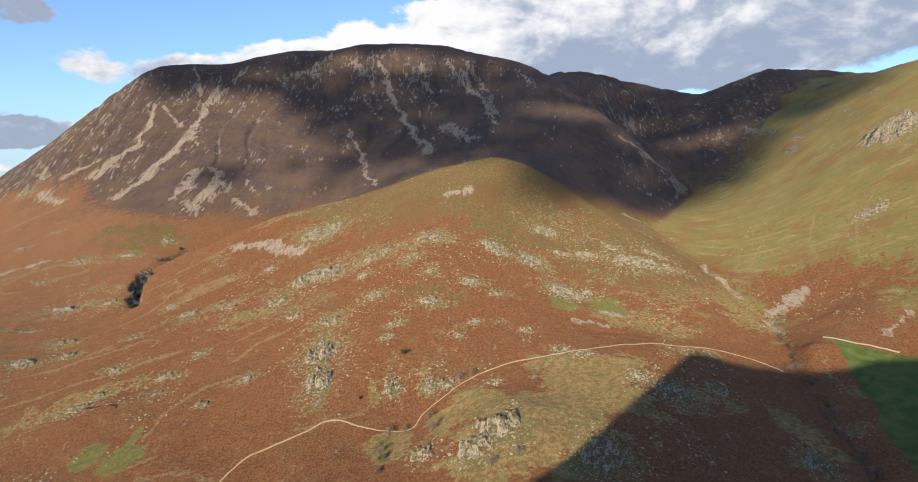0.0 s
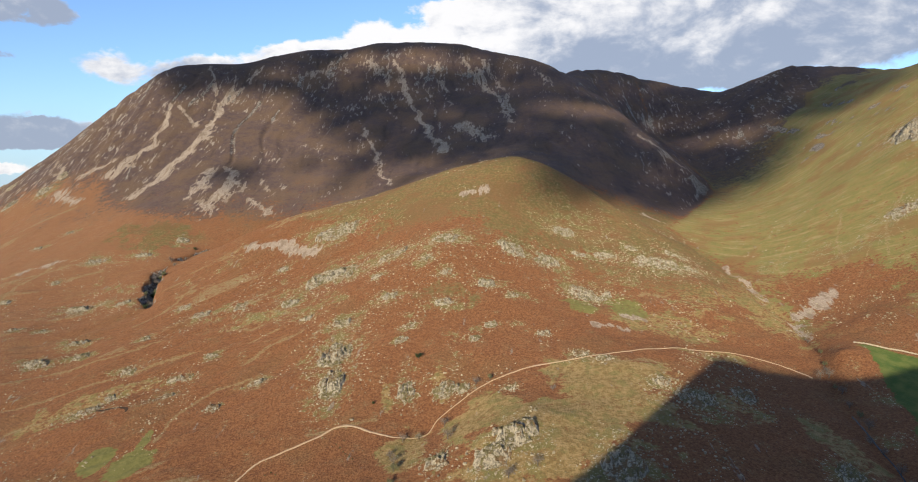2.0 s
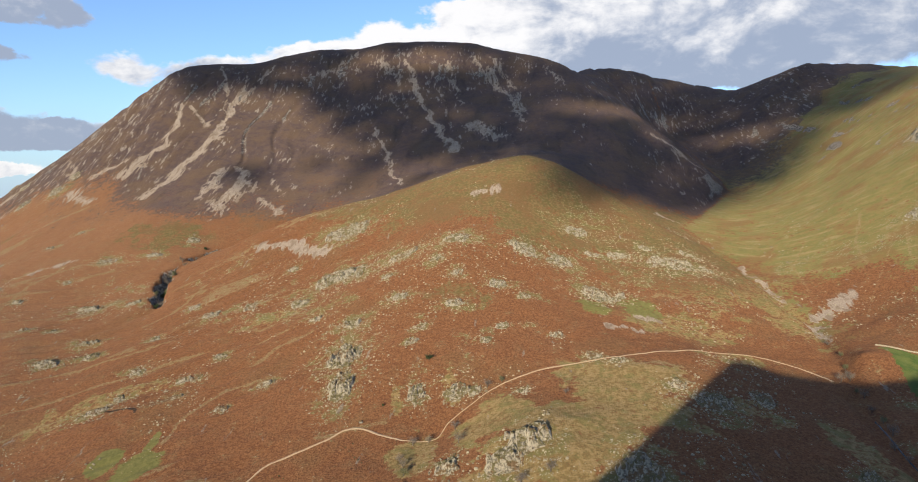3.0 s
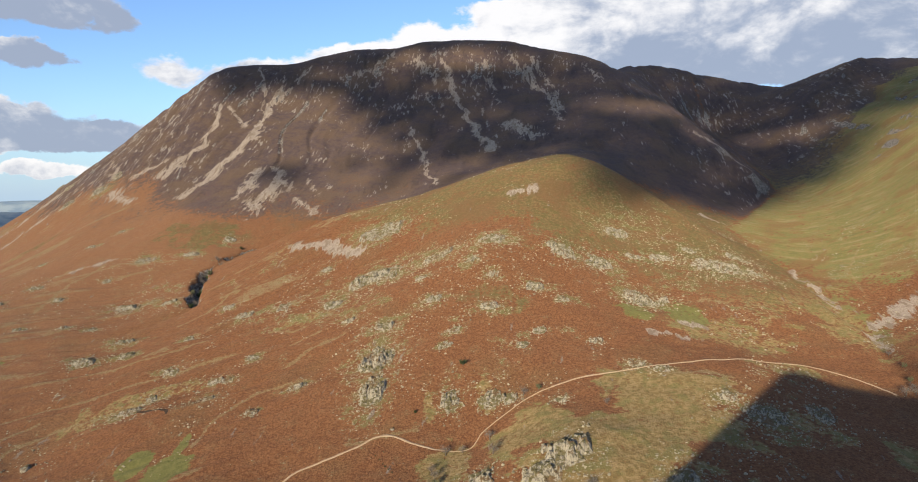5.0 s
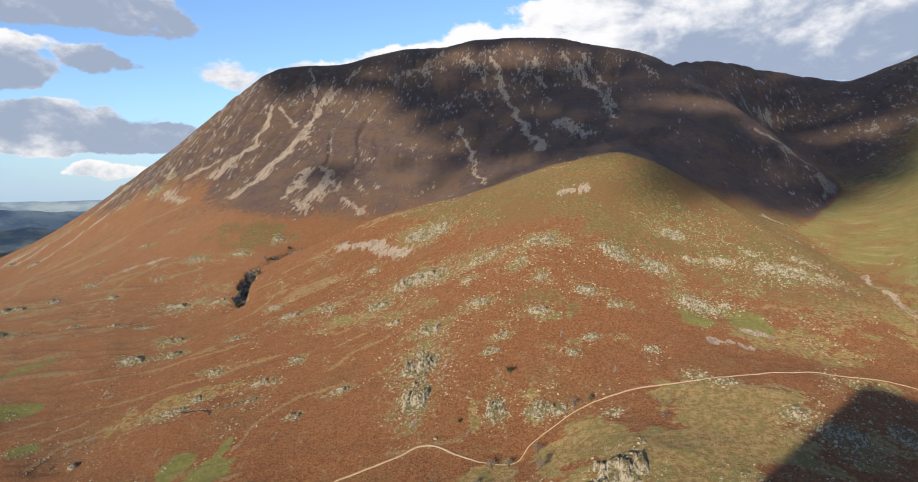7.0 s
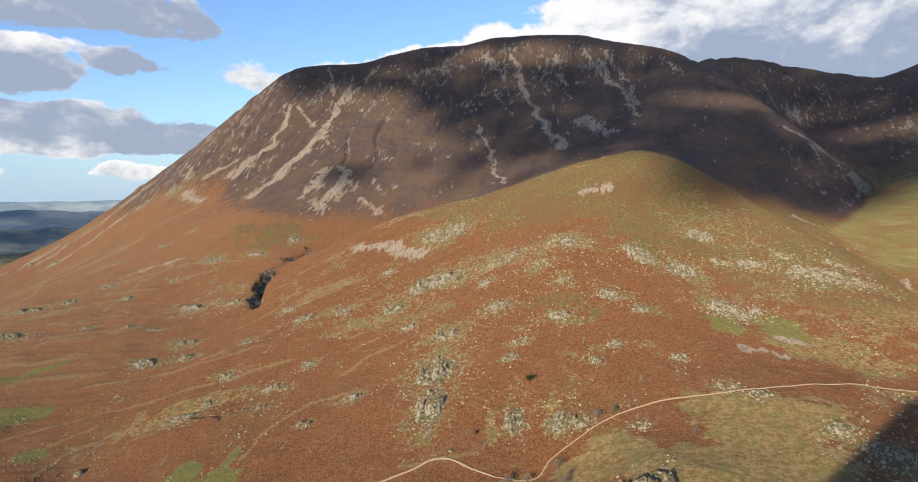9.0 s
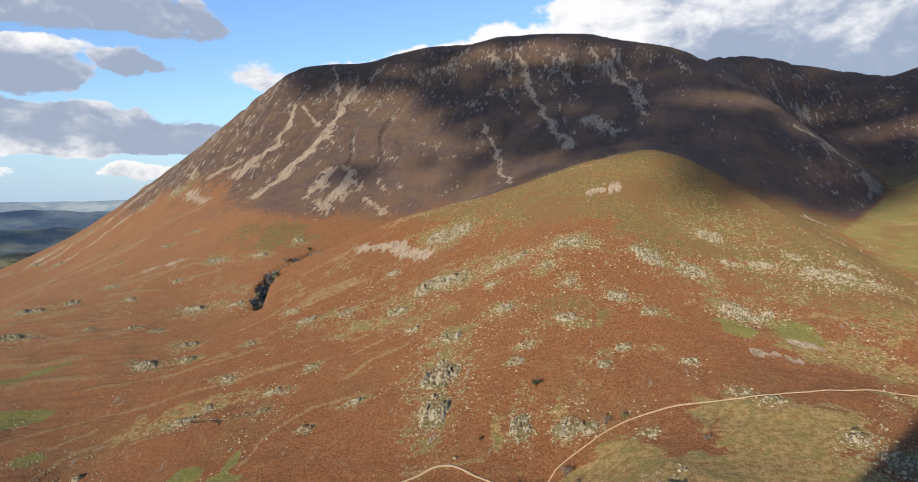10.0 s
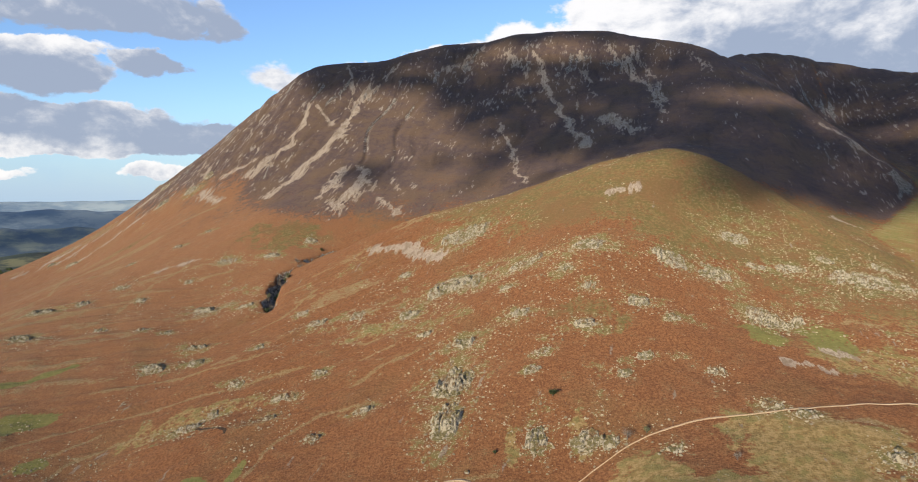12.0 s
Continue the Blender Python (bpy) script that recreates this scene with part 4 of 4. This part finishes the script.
# ---- rock outcrops ----
def outcrop(x, y, w, h, seed):
    """A knuckle of bedrock that breaks through the slope, with ledges, and the blocks fallen from it."""
    rng = np.random.default_rng(seed)
    deep = h * 1.45
    kx, ky = int(np.clip(2.2 * w / 0.85, 22, 84)), int(np.clip(2 * deep / 0.75, 22, 78))
    u, t = np.meshgrid(np.linspace(-1, 1, kx), np.linspace(-1, 1, ky))
    px, py = x + u * w * 1.12, y + t * deep
    ang = fbm(px, py, 0.7 * w, 4, seed, 0.62)
    r = np.hypot(u, t) + 0.5 * ang
    dome = sstep(r, 1.05, 0.45) * sstep(1 - np.maximum(np.abs(u), np.abs(t)), 0.02, 0.3)
    # a steep broken face looks down the slope, and the back runs out into it
    face = sstep(t + 0.35 * ang, -1.0, 0.0) * (1 - 0.8 * sstep(t, -0.1, 0.95))
    tall = 0.32 * min(h, w) + 0.9 if h < 50 else 0.42 * h
    lumps = sstep(fbm(px, py, 13, 3, seed + 9), -0.5, 0.25)
    cleft = np.clip(np.abs(fbm(px, py * 0.35, 7, 3, seed + 3)) / 0.35, 0, 1)
    knob = 1.1 * cleft + 0.7 * fbm(px, py, 2.8, 2, seed + 5)
    step = np.round((t * 0.5 + 0.5 + 0.2 * ang) * 6) / 6
    gz = ground_at(x, y)
    z = land.height(px, py) - 1.9 + dome * (1.3 + tall * face * (0.3 + 0.7 * lumps) * (0.7 + 0.3 * cleft) * (0.8 + 0.35 * step) + knob)
    v = np.stack([px - x, py - y, z - gz], -1).reshape(-1, 3)
    i = (np.arange(ky - 1)[:, None] * kx + np.arange(kx - 1)[None, :]).ravel()
    f = np.stack([i, i + 1, i + kx + 1, i + kx], 1)
    root = new("rock_outcrop")
    root.location = (x, y, gz)
    part("bedrock", raw_mesh("bedrock", v, f), CRAG, root)
    n = int(np.clip(w * h / 2.6, 40, 330))
    bx, by = x + rng.normal(0, 0.62, n) * w, y + rng.normal(0, 0.6, n) * deep - 0.2 * deep
    bz = land.height(bx, by)
    size = 0.35 + 1.15 * rng.random(n) ** 3
    v, f = many((ICO_V, ICO_F), np.stack([bx - x, by - y, bz - gz + 0.2 * size], -1), size, rng, 0.3, 0.75)
    tagged(part("fallen_block_scatter", raw_mesh("fallen_block_scatter", v, f), BLOCK, root, "pale angular fallen blocks"), kind="stuff")
    how = "broad knuckle of pale grey lichened rock with ledges" if w > 24 else "small pale grey rock outcrop among bracken and turf"
    if x > 100 and y < 640:
        how = "shaded grey-green rock outcrop on the bracken slope"
    return tagged(root, how, "rock outcrop", "rock outcrops")


for k, (x, y, w, h) in enumerate(CRAGS):
    outcrop(x, y, w, h, 200 + 11 * k)


# ---- loose stones over the slopes ----
def scatter_stones():
    rng = np.random.default_rng(4)
    x, y = rng.uniform(-1000, 640, 90000), rng.uniform(480, 1300, 90000)
    keep = fbm(x, y, 85, 4, 42 + 60) + 0.5 * fbm(x, y, 20, 3, 77)
    for cx, cy, w, h in CRAGS:
        keep = keep + 0.9 * np.exp(-((x - cx) / (2.2 * w)) ** 2 - ((y - cy) / (2.8 * h)) ** 2)
    ok = keep + 0.5 * rng.random(len(x)) > 0.9
    x, y = x[ok][:10500], y[ok][:10500]
    size = 0.4 + 1.1 * rng.random(len(x)) ** 3
    z = land.height(x, y) + 0.25 * size
    v, f = many((ICO_V, ICO_F), np.stack([x, y, z], -1), size, rng, 0.28, 0.75)
    tagged(part("scattered_stones", raw_mesh("scattered_stones", v, f), BLOCK), "countless pale stones scattered over bracken slopes", "stones", kind="stuff")


scatter_stones()


# ---- big boulders ----
def boulder(x, y, size, seed, label):
    rng = np.random.default_rng(seed)
    v0, f0 = sphere(2)
    w = np.array([noise.noise(Vector(p) * 1.3 + Vector((seed, 0, 0))) for p in v0])
    v = v0 * (1 + 0.45 * w[:, None]) + 0.07 * rng.normal(0, 1, v0.shape)
    v = np.clip(v, -0.85, 0.85) * size * np.array([1.15, 0.9, 0.75])
    ob = part("boulder", raw_mesh("boulder", v, f0), CRAG)
    ob.location = (x, y, ground_at(x, y) + 0.25 * size)
    ob.rotation_euler = (0, 0, 6.283 * rng.random())
    return tagged(ob, label, "boulder", "boulders")


boulder(-509, 668, 5.5, 1, "huge dark-sided boulder sunk in the bracken")
boulder(179, 648, 3.6, 2, "large overhanging boulder beside the bracken slope")
boulder(-287, 708, 2.6, 3, "grey split boulder alone in the bracken")
boulder(-120, 640, 2.0, 4, "pale boulder resting in red bracken")
rng = np.random.default_rng(21)
for k in range(60):
    cx, cy, w, h = CRAGS[int(rng.integers(0, len(CRAGS)))]
    boulder(cx + rng.normal(0, 0.9) * w, cy + rng.normal(0, 1.1) * h - 0.6 * h, 0.9 + 1.1 * rng.random() ** 2, 30 + k, "pale lichened boulder below a rock outcrop")


# ---- trees and bushes ----
def tube(path, radii, sides=6):
    v, f = [], []
    for k, (p, r) in enumerate(zip(path, radii)):
        for s in range(sides):
            a = 6.283 * s / sides
            v.append((p[0] + r * math.cos(a), p[1] + r * math.sin(a), p[2]))
    for k in range(len(path) - 1):
        for s in range(sides):
            f.append((k * sides + s, k * sides + (s + 1) % sides, (k + 1) * sides + (s + 1) % sides, (k + 1) * sides + s))
    return v, f


def make_tree(seed, high, crown_mat, leaf, count, label, category="tree"):
    """A wind-bent hill tree: tapered trunk, limbs, and a loose crown of small blades."""
    rng = np.random.default_rng(seed)
    root = new("tree")
    verts, faces, tips = [], [], []

    def grow(path, radii):
        v, f = tube(path, radii)
        faces.extend(tuple(i + len(verts) for i in q) for q in f)
        verts.extend(v)

    bend = rng.normal(0, 0.06, 2) * high
    top = np.array([bend[0], bend[1], high * 0.62])
    grow([(0, 0, -0.4), top * 0.45, top], [0.05 * high, 0.035 * high, 0.014 * high])
    for k in range(9):
        t = 0.3 + 0.7 * rng.random()
        a = 6.283 * (k / 9) + rng.normal(0, 0.3)
        base = top * t
        reach = high * (0.24 + 0.16 * rng.random())
        tip = base + np.array([math.cos(a) * reach, math.sin(a) * reach, reach * (0.35 + 0.6 * rng.random())])
        grow([base, base * 0.5 + tip * 0.5 + (0, 0, 0.03 * high), tip], [0.02 * high, 0.012 * high, 0.004 * high])
        tips.append(tip)
    tips = np.array(tips)
    part("trunk", mesh_from("trunk", verts, faces, True), BARK, root)
    pick = tips[rng.integers(0, len(tips), count)] * (0.55 + 0.5 * rng.random((count, 1)))
    at = pick + rng.normal(0, 0.105 * high, (count, 3)) + (0, 0, 0.1 * high)
    at[:, 2] = np.maximum(at[:, 2], 0.18 * high)
    d1, d2 = rng.normal(0, 1, (count, 3)), rng.normal(0, 1, (count, 3))
    d1 /= np.linalg.norm(d1, axis=1)[:, None]
    d2 /= np.linalg.norm(d2, axis=1)[:, None]
    v = np.stack([at - d1 * leaf[0], at + d2 * leaf[1], at + d1 * leaf[0], at - d2 * leaf[1]], 1).reshape(-1, 3)
    part("crown", raw_mesh("crown", v, np.arange(len(v)).reshape(-1, 4)), crown_mat, root)
    return tagged(root, label, category, "hill trees")


def plant(kind, x, y, scale, turn):
    return copy_thing(kind, pose(x, y, ground_at(x, y) - 0.1, 0, 0, turn) @ Matrix.Diagonal((scale / kind.scale[0], scale / kind.scale[1], scale / kind.scale[2], 1)))


BARE = [make_tree(31, 7.0, TWIG, (0.42, 0.05), 900, "bare grey-brown hawthorn beside the beck"), make_tree(32, 6.0, TWIG, (0.38, 0.06), 800, "leafless grey twiggy tree on the slope")]
DARK = make_tree(33, 4.5, LEAF, (0.22, 0.16), 900, "dark green holly bush standing alone in bracken", "bush")
DULL = make_tree(34, 5.0, OLIVE, (0.22, 0.14), 900, "dull olive-leaved tree by the stream")
for ob, (x, y) in zip((BARE[0], BARE[1], DARK, DULL), ((378, 722), (73, 626), (-62, 727), (366, 683))):
    ob.location = (x, y, ground_at(x, y) - 0.1)
DARK.scale = (1.9, 1.9, 1.5)
rng = np.random.default_rng(9)
GILL_TREES = [(-603, 1233), (-583, 1175), (-582, 1199), (-560, 1120), (-572, 1346), (-566, 1322), (-593, 1286), (-577, 1215), (-570, 1150), (-590, 1255), (-556, 1100), (-562, 1310), (-575, 1270), (-579, 1185), (-571, 1168), (-566, 1135), (-586, 1225), (-573, 1205), (-564, 1180), (-568, 1335), (-560, 1343), (-592, 1240)]
BECK_TREES = [(361, 703), (349, 612), (335, 563), (333, 547), (366, 665), (384, 735), (372, 712), (352, 640), (326, 500), (-65, 541), (-76, 575), (-66, 598), (-53, 604), (-69, 519), (-69, 560), (-30, 612),
              (3, 667), (13, 668), (25, 493), (-25, 575), (45, 500), (395, 770), (405, 820), (344, 590), (328, 525)]
for k, (x, y) in enumerate(GILL_TREES):
    plant((BARE[1], DARK, DULL)[k % 3], x + rng.normal(0, 4), y + rng.normal(0, 3), 1.5 + 0.8 * rng.random(), 360 * rng.random())
for k, (x, y) in enumerate(BECK_TREES):
    plant((BARE[0], DULL, BARE[1], BARE[0])[k % 4], x + rng.normal(0, 1.5), y + rng.normal(0, 2), 1.0 + 0.7 * rng.random(), 360 * rng.random())
for x, y, s in ((-102, 661, 0.8), (-123, 599, 0.35), (-119, 593, 0.3), (-112, 583, 0.4), (-128, 606, 0.3), (-108, 578, 0.3), (-179, 574, 0.35), (-174, 570, 0.3), (-184, 571, 0.3), (-116, 588, 0.35), (-122, 610, 0.3)):
    plant(DARK, x, y, s, 360 * rng.random())


# ---- a farmhouse out on the low ground ----
def box(x0, x1, y0, y1, z0, z1):
    v = [(x, y, z) for z in (z0, z1) for x, y in ((x0, y0), (x1, y0), (x1, y1), (x0, y1))]
    return v, [(3, 2, 1, 0), (4, 5, 6, 7), (0, 1, 5, 4), (1, 2, 6, 5), (2, 3, 7, 6), (3, 0, 4, 7)]


def farmhouse(x, y, turn):
    root = new("farmhouse")
    root.matrix_world = pose(x, y, ground_at(x, y) - 0.3, 0, 0, turn)
    v, f = box(-8, 8, -4, 4, -1.5, 5.6)
    v += [(-8, 0, 9.2), (8, 0, 9.2)]
    f = f[:1] + f[2:] + [(4, 7, 8), (5, 9, 6)]
    part("wall", mesh_from("wall", v, f), LIME, root, "white limewashed wall")
    v = [(-8.5, -4.6, 5.2), (8.5, -4.6, 5.2), (8.5, 0, 9.4), (-8.5, 0, 9.4), (-8.5, 4.6, 5.2), (8.5, 4.6, 5.2)]
    v += [(a, b, c + 0.3) for a, b, c in v]
    part("roof", mesh_from("roof", v, [(0, 1, 2, 3), (3, 2, 5, 4), (6, 9, 8, 7), (9, 10, 11, 8), (0, 6, 7, 1), (4, 5, 11, 10), (0, 3, 9, 6), (3, 4, 10, 9), (1, 7, 8, 2), (2, 8, 11, 5)]), SLATE, root, "grey slate roof")
    for cx in (-6.8, 6.8):
        part("chimney", mesh_from("chimney", *box(cx - 0.6, cx + 0.6, -0.6, 0.6, 8.6, 10.8)), LIME, root)
    for wx in (-5.2, -2.0, 2.0, 5.2):
        for wz in (1.0, 3.6):
            part("window", mesh_from("window", *box(wx - 0.6, wx + 0.6, -4.06, -3.9, wz, wz + 1.3)), PANE, root)
    part("door", mesh_from("door", *box(-0.5, 0.5, -4.06, -3.9, -0.2, 2.0)), SLATE, root)
    return tagged(root, "white limewashed farmhouse with slate roof on green lowland", "house")


farmhouse(-2690, 2545, 40)


def far_woods():
    rng = np.random.default_rng(12)
    x, y = rng.uniform(-4800, -1500, 40000), rng.uniform(1500, 4800, 40000)
    ok = (fbm(x, y, 700, 4, 81) + 0.35 * rng.random(len(x)) > 0.42) & (-x + 0.25 * y > 2250) & (np.hypot(x + 2690, y - 2545) > 70) & (np.hypot(x, y) < 4100)
    x, y = x[ok][:3500], y[ok][:3500]
    z = land.height(x, y)
    size = 4 + 5 * rng.random(len(x))
    v, f = many((ICO_V, ICO_F), np.stack([x, y, z + 0.5 * size], -1), size, rng, 0.3, 0.9)
    tagged(part("far_woods", raw_mesh("far_woods", v, f), LEAF), "dark distant woods over the low country", "woods", kind="stuff")


far_woods()

# ---- the far country, its blue haze put into colour and glow ----
def painted_haze_material(name, low, high, glow):
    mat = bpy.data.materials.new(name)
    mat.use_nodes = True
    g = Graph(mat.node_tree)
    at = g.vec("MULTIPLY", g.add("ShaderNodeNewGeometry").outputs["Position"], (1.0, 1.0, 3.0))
    # bluish base colour and weak emission stand in for aerial haze
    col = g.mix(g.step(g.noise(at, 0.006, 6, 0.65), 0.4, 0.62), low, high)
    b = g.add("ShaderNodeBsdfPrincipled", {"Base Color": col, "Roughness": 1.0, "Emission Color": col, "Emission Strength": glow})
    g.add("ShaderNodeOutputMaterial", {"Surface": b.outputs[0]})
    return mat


def far_ridge(radius, top, sway, seed, mat, label):
    """A long low range of hills that curves round the edge of the plain."""
    a = np.radians(np.linspace(-80, 70, 420))
    rows = []
    for back, share in ((-420, 0.0), (-210, 0.45), (-60, 0.9), (0, 1.0), (70, 0.9), (100, 0.0)):
        r = radius + back
        x, y = r * np.sin(a), r * np.cos(a)
        crest = top + sway * fbm(x, y, 900, 4, seed) + 0.25 * sway * fbm(x, y, 90, 3, seed + 2)
        z = -305 + share * (crest + 305) + (0.12 * sway * fbm(x, y, 160, 3, seed + 5) if 0 < share < 1 else 0)
        rows.append(np.column_stack([x, y, z]))
    n = len(a)
    f = [(k * n + i + 1, k * n + i, (k + 1) * n + i, (k + 1) * n + i + 1) for k in range(5) for i in range(n - 1)]
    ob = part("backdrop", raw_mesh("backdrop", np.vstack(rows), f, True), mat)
    return tagged(ob, label, "distant hills", kind="structure")


far_ridge(4720, -42, 9, 301, painted_haze_material("pale_painted_haze", (0.16, 0.21, 0.25), (0.25, 0.29, 0.30), 0.55), "low hills on the horizon, pale blue haze painted on")
far_ridge(4380, -94, 22, 311, painted_haze_material("blue_painted_haze", (0.055, 0.085, 0.125), (0.11, 0.14, 0.165), 0.5), "wooded hills far across the plain, blue haze painted on")
far_ridge(3960, -172, 34, 321, painted_haze_material("near_painted_haze", (0.035, 0.055, 0.08), (0.10, 0.115, 0.10), 0.4), "wooded rise beyond the fields, blue-green haze painted on")

# ---- clouds that stand behind the viewpoint and shade the high fells ----
ACROSS = Vector((SUN_WAY.y, -SUN_WAY.x, 0)).normalized()
RISE = ACROSS.cross(SUN_WAY)
# the deck's lower rim: across, rise
RIM = [(-1700, 760), (-1540, 680), (-1430, 630), (-1370, 660), (-1320, 668), (-1200, 660), (-1120, 640), (-1030, 530), (-900, 455), (-780, 405), (-640, 395), (-500, 350), (-355, 330), (-260, 325),
       (-190, 250), (-60, 234), (20, 240), (80, 265), (140, 312), (220, 365), (318, 440), (394, 515), (446, 560), (505, 615), (620, 690), (760, 800)]
# gaps that let the sun through: across, rise, half sizes, openness
GAPS = [(-1240, 668, 85, 34, 0.85), (-850, 893, 185, 40, 1.0), (-190, 650, 115, 30, 1.0), (190, 640, 150, 26, 0.97), (-820, 590, 180, 26, 0.55), (-880, 480, 150, 45, 0.55), (-560, 590, 90, 22, 0.35), (-60, 230, 100, 30, 0.4), (-1290, 800, 50, 20, 0.4)]
LONE = [(-1040, 339, 75, 28, 2.6), (-1085, 365, 30, 14, 1.6), (-182, 240, 70, 30, 0.5), (-700, 345, 140, 60, 0.5), (-890, 450, 120, 60, 0.3)]
LOW_LAND = [(-3500, 200, 900, 160, 0.9), (-3900, 330, 500, 50, 1.4)]


def puffs(q, deep, r, seed):
    """Ragged puffs at places (across, rise) seen from the sun."""
    rng = np.random.default_rng(seed)
    u, w = q.mean(0)
    mid = ACROSS * float(u) + RISE * float(w) - SUN_WAY * 6000
    q = q - (u, w)
    slide = rng.normal(0, deep, len(q))
    at = q[:, :1] * np.array(ACROSS) + q[:, 1:] * np.array(RISE) + slide[:, None] * np.array(SUN_WAY)
    v, f = many(BALL_1, at, r * (0.7 + 0.6 * rng.random(len(q))), rng, 0.15, 0.9)
    ob = part("cloud", raw_mesh("cloud", v, f, True), PUFF)
    ob.location = mid
    return tagged(ob, "ragged white cumulus cloud drifting high in the sky", "cloud", "clouds", "stuff")


def cloud_deck():
    rng = np.random.default_rng(77)
    n = 5800
    q = np.stack([rng.uniform(-1650, 720, n), rng.uniform(200, 1120, n)], 1)
    rim = np.interp(q[:, 0], [p[0] for p in RIM], [p[1] for p in RIM])
    dens = sstep(q[:, 1] - rim + 25 * fbm(q[:, 0], q[:, 1], 120, 3, 6), -35, 110)
    for u, w, a, b, k in GAPS:
        d = np.sqrt(((q[:, 0] - u) / a) ** 2 + ((q[:, 1] - w) / b) ** 2) + 0.15 * fbm(q[:, 0], q[:, 1], 70, 2, 16)
        dens = dens * (1 - k * sstep(d, 1.45, 0.8))
    q = q[rng.random(n) < dens]
    for k in range(8):
        lo, hi = -1650 + 296.25 * k, -1650 + 296.25 * (k + 1)
        mine = q[(q[:, 0] >= lo) & (q[:, 0] < hi)]
        if len(mine):
            puffs(mine, 120, 22.0, 800 + k)


def cloud(u, w, a, b, thick, seed, r):
    rng = np.random.default_rng(seed)
    n = int(thick * a * b / (r * r)) + 5
    turn, out = rng.random(n) * 6.283, np.sqrt(rng.random(n))
    puffs(np.stack([np.cos(turn) * out * a, np.sin(turn) * out * b], 1) + (u, w), 0.3 * a, r, seed)


cloud_deck()
for k, row in enumerate(LONE):
    cloud(*row, 500 + k, 17.0)
for k, row in enumerate(LOW_LAND):
    cloud(*row, 700 + k, 55.0)
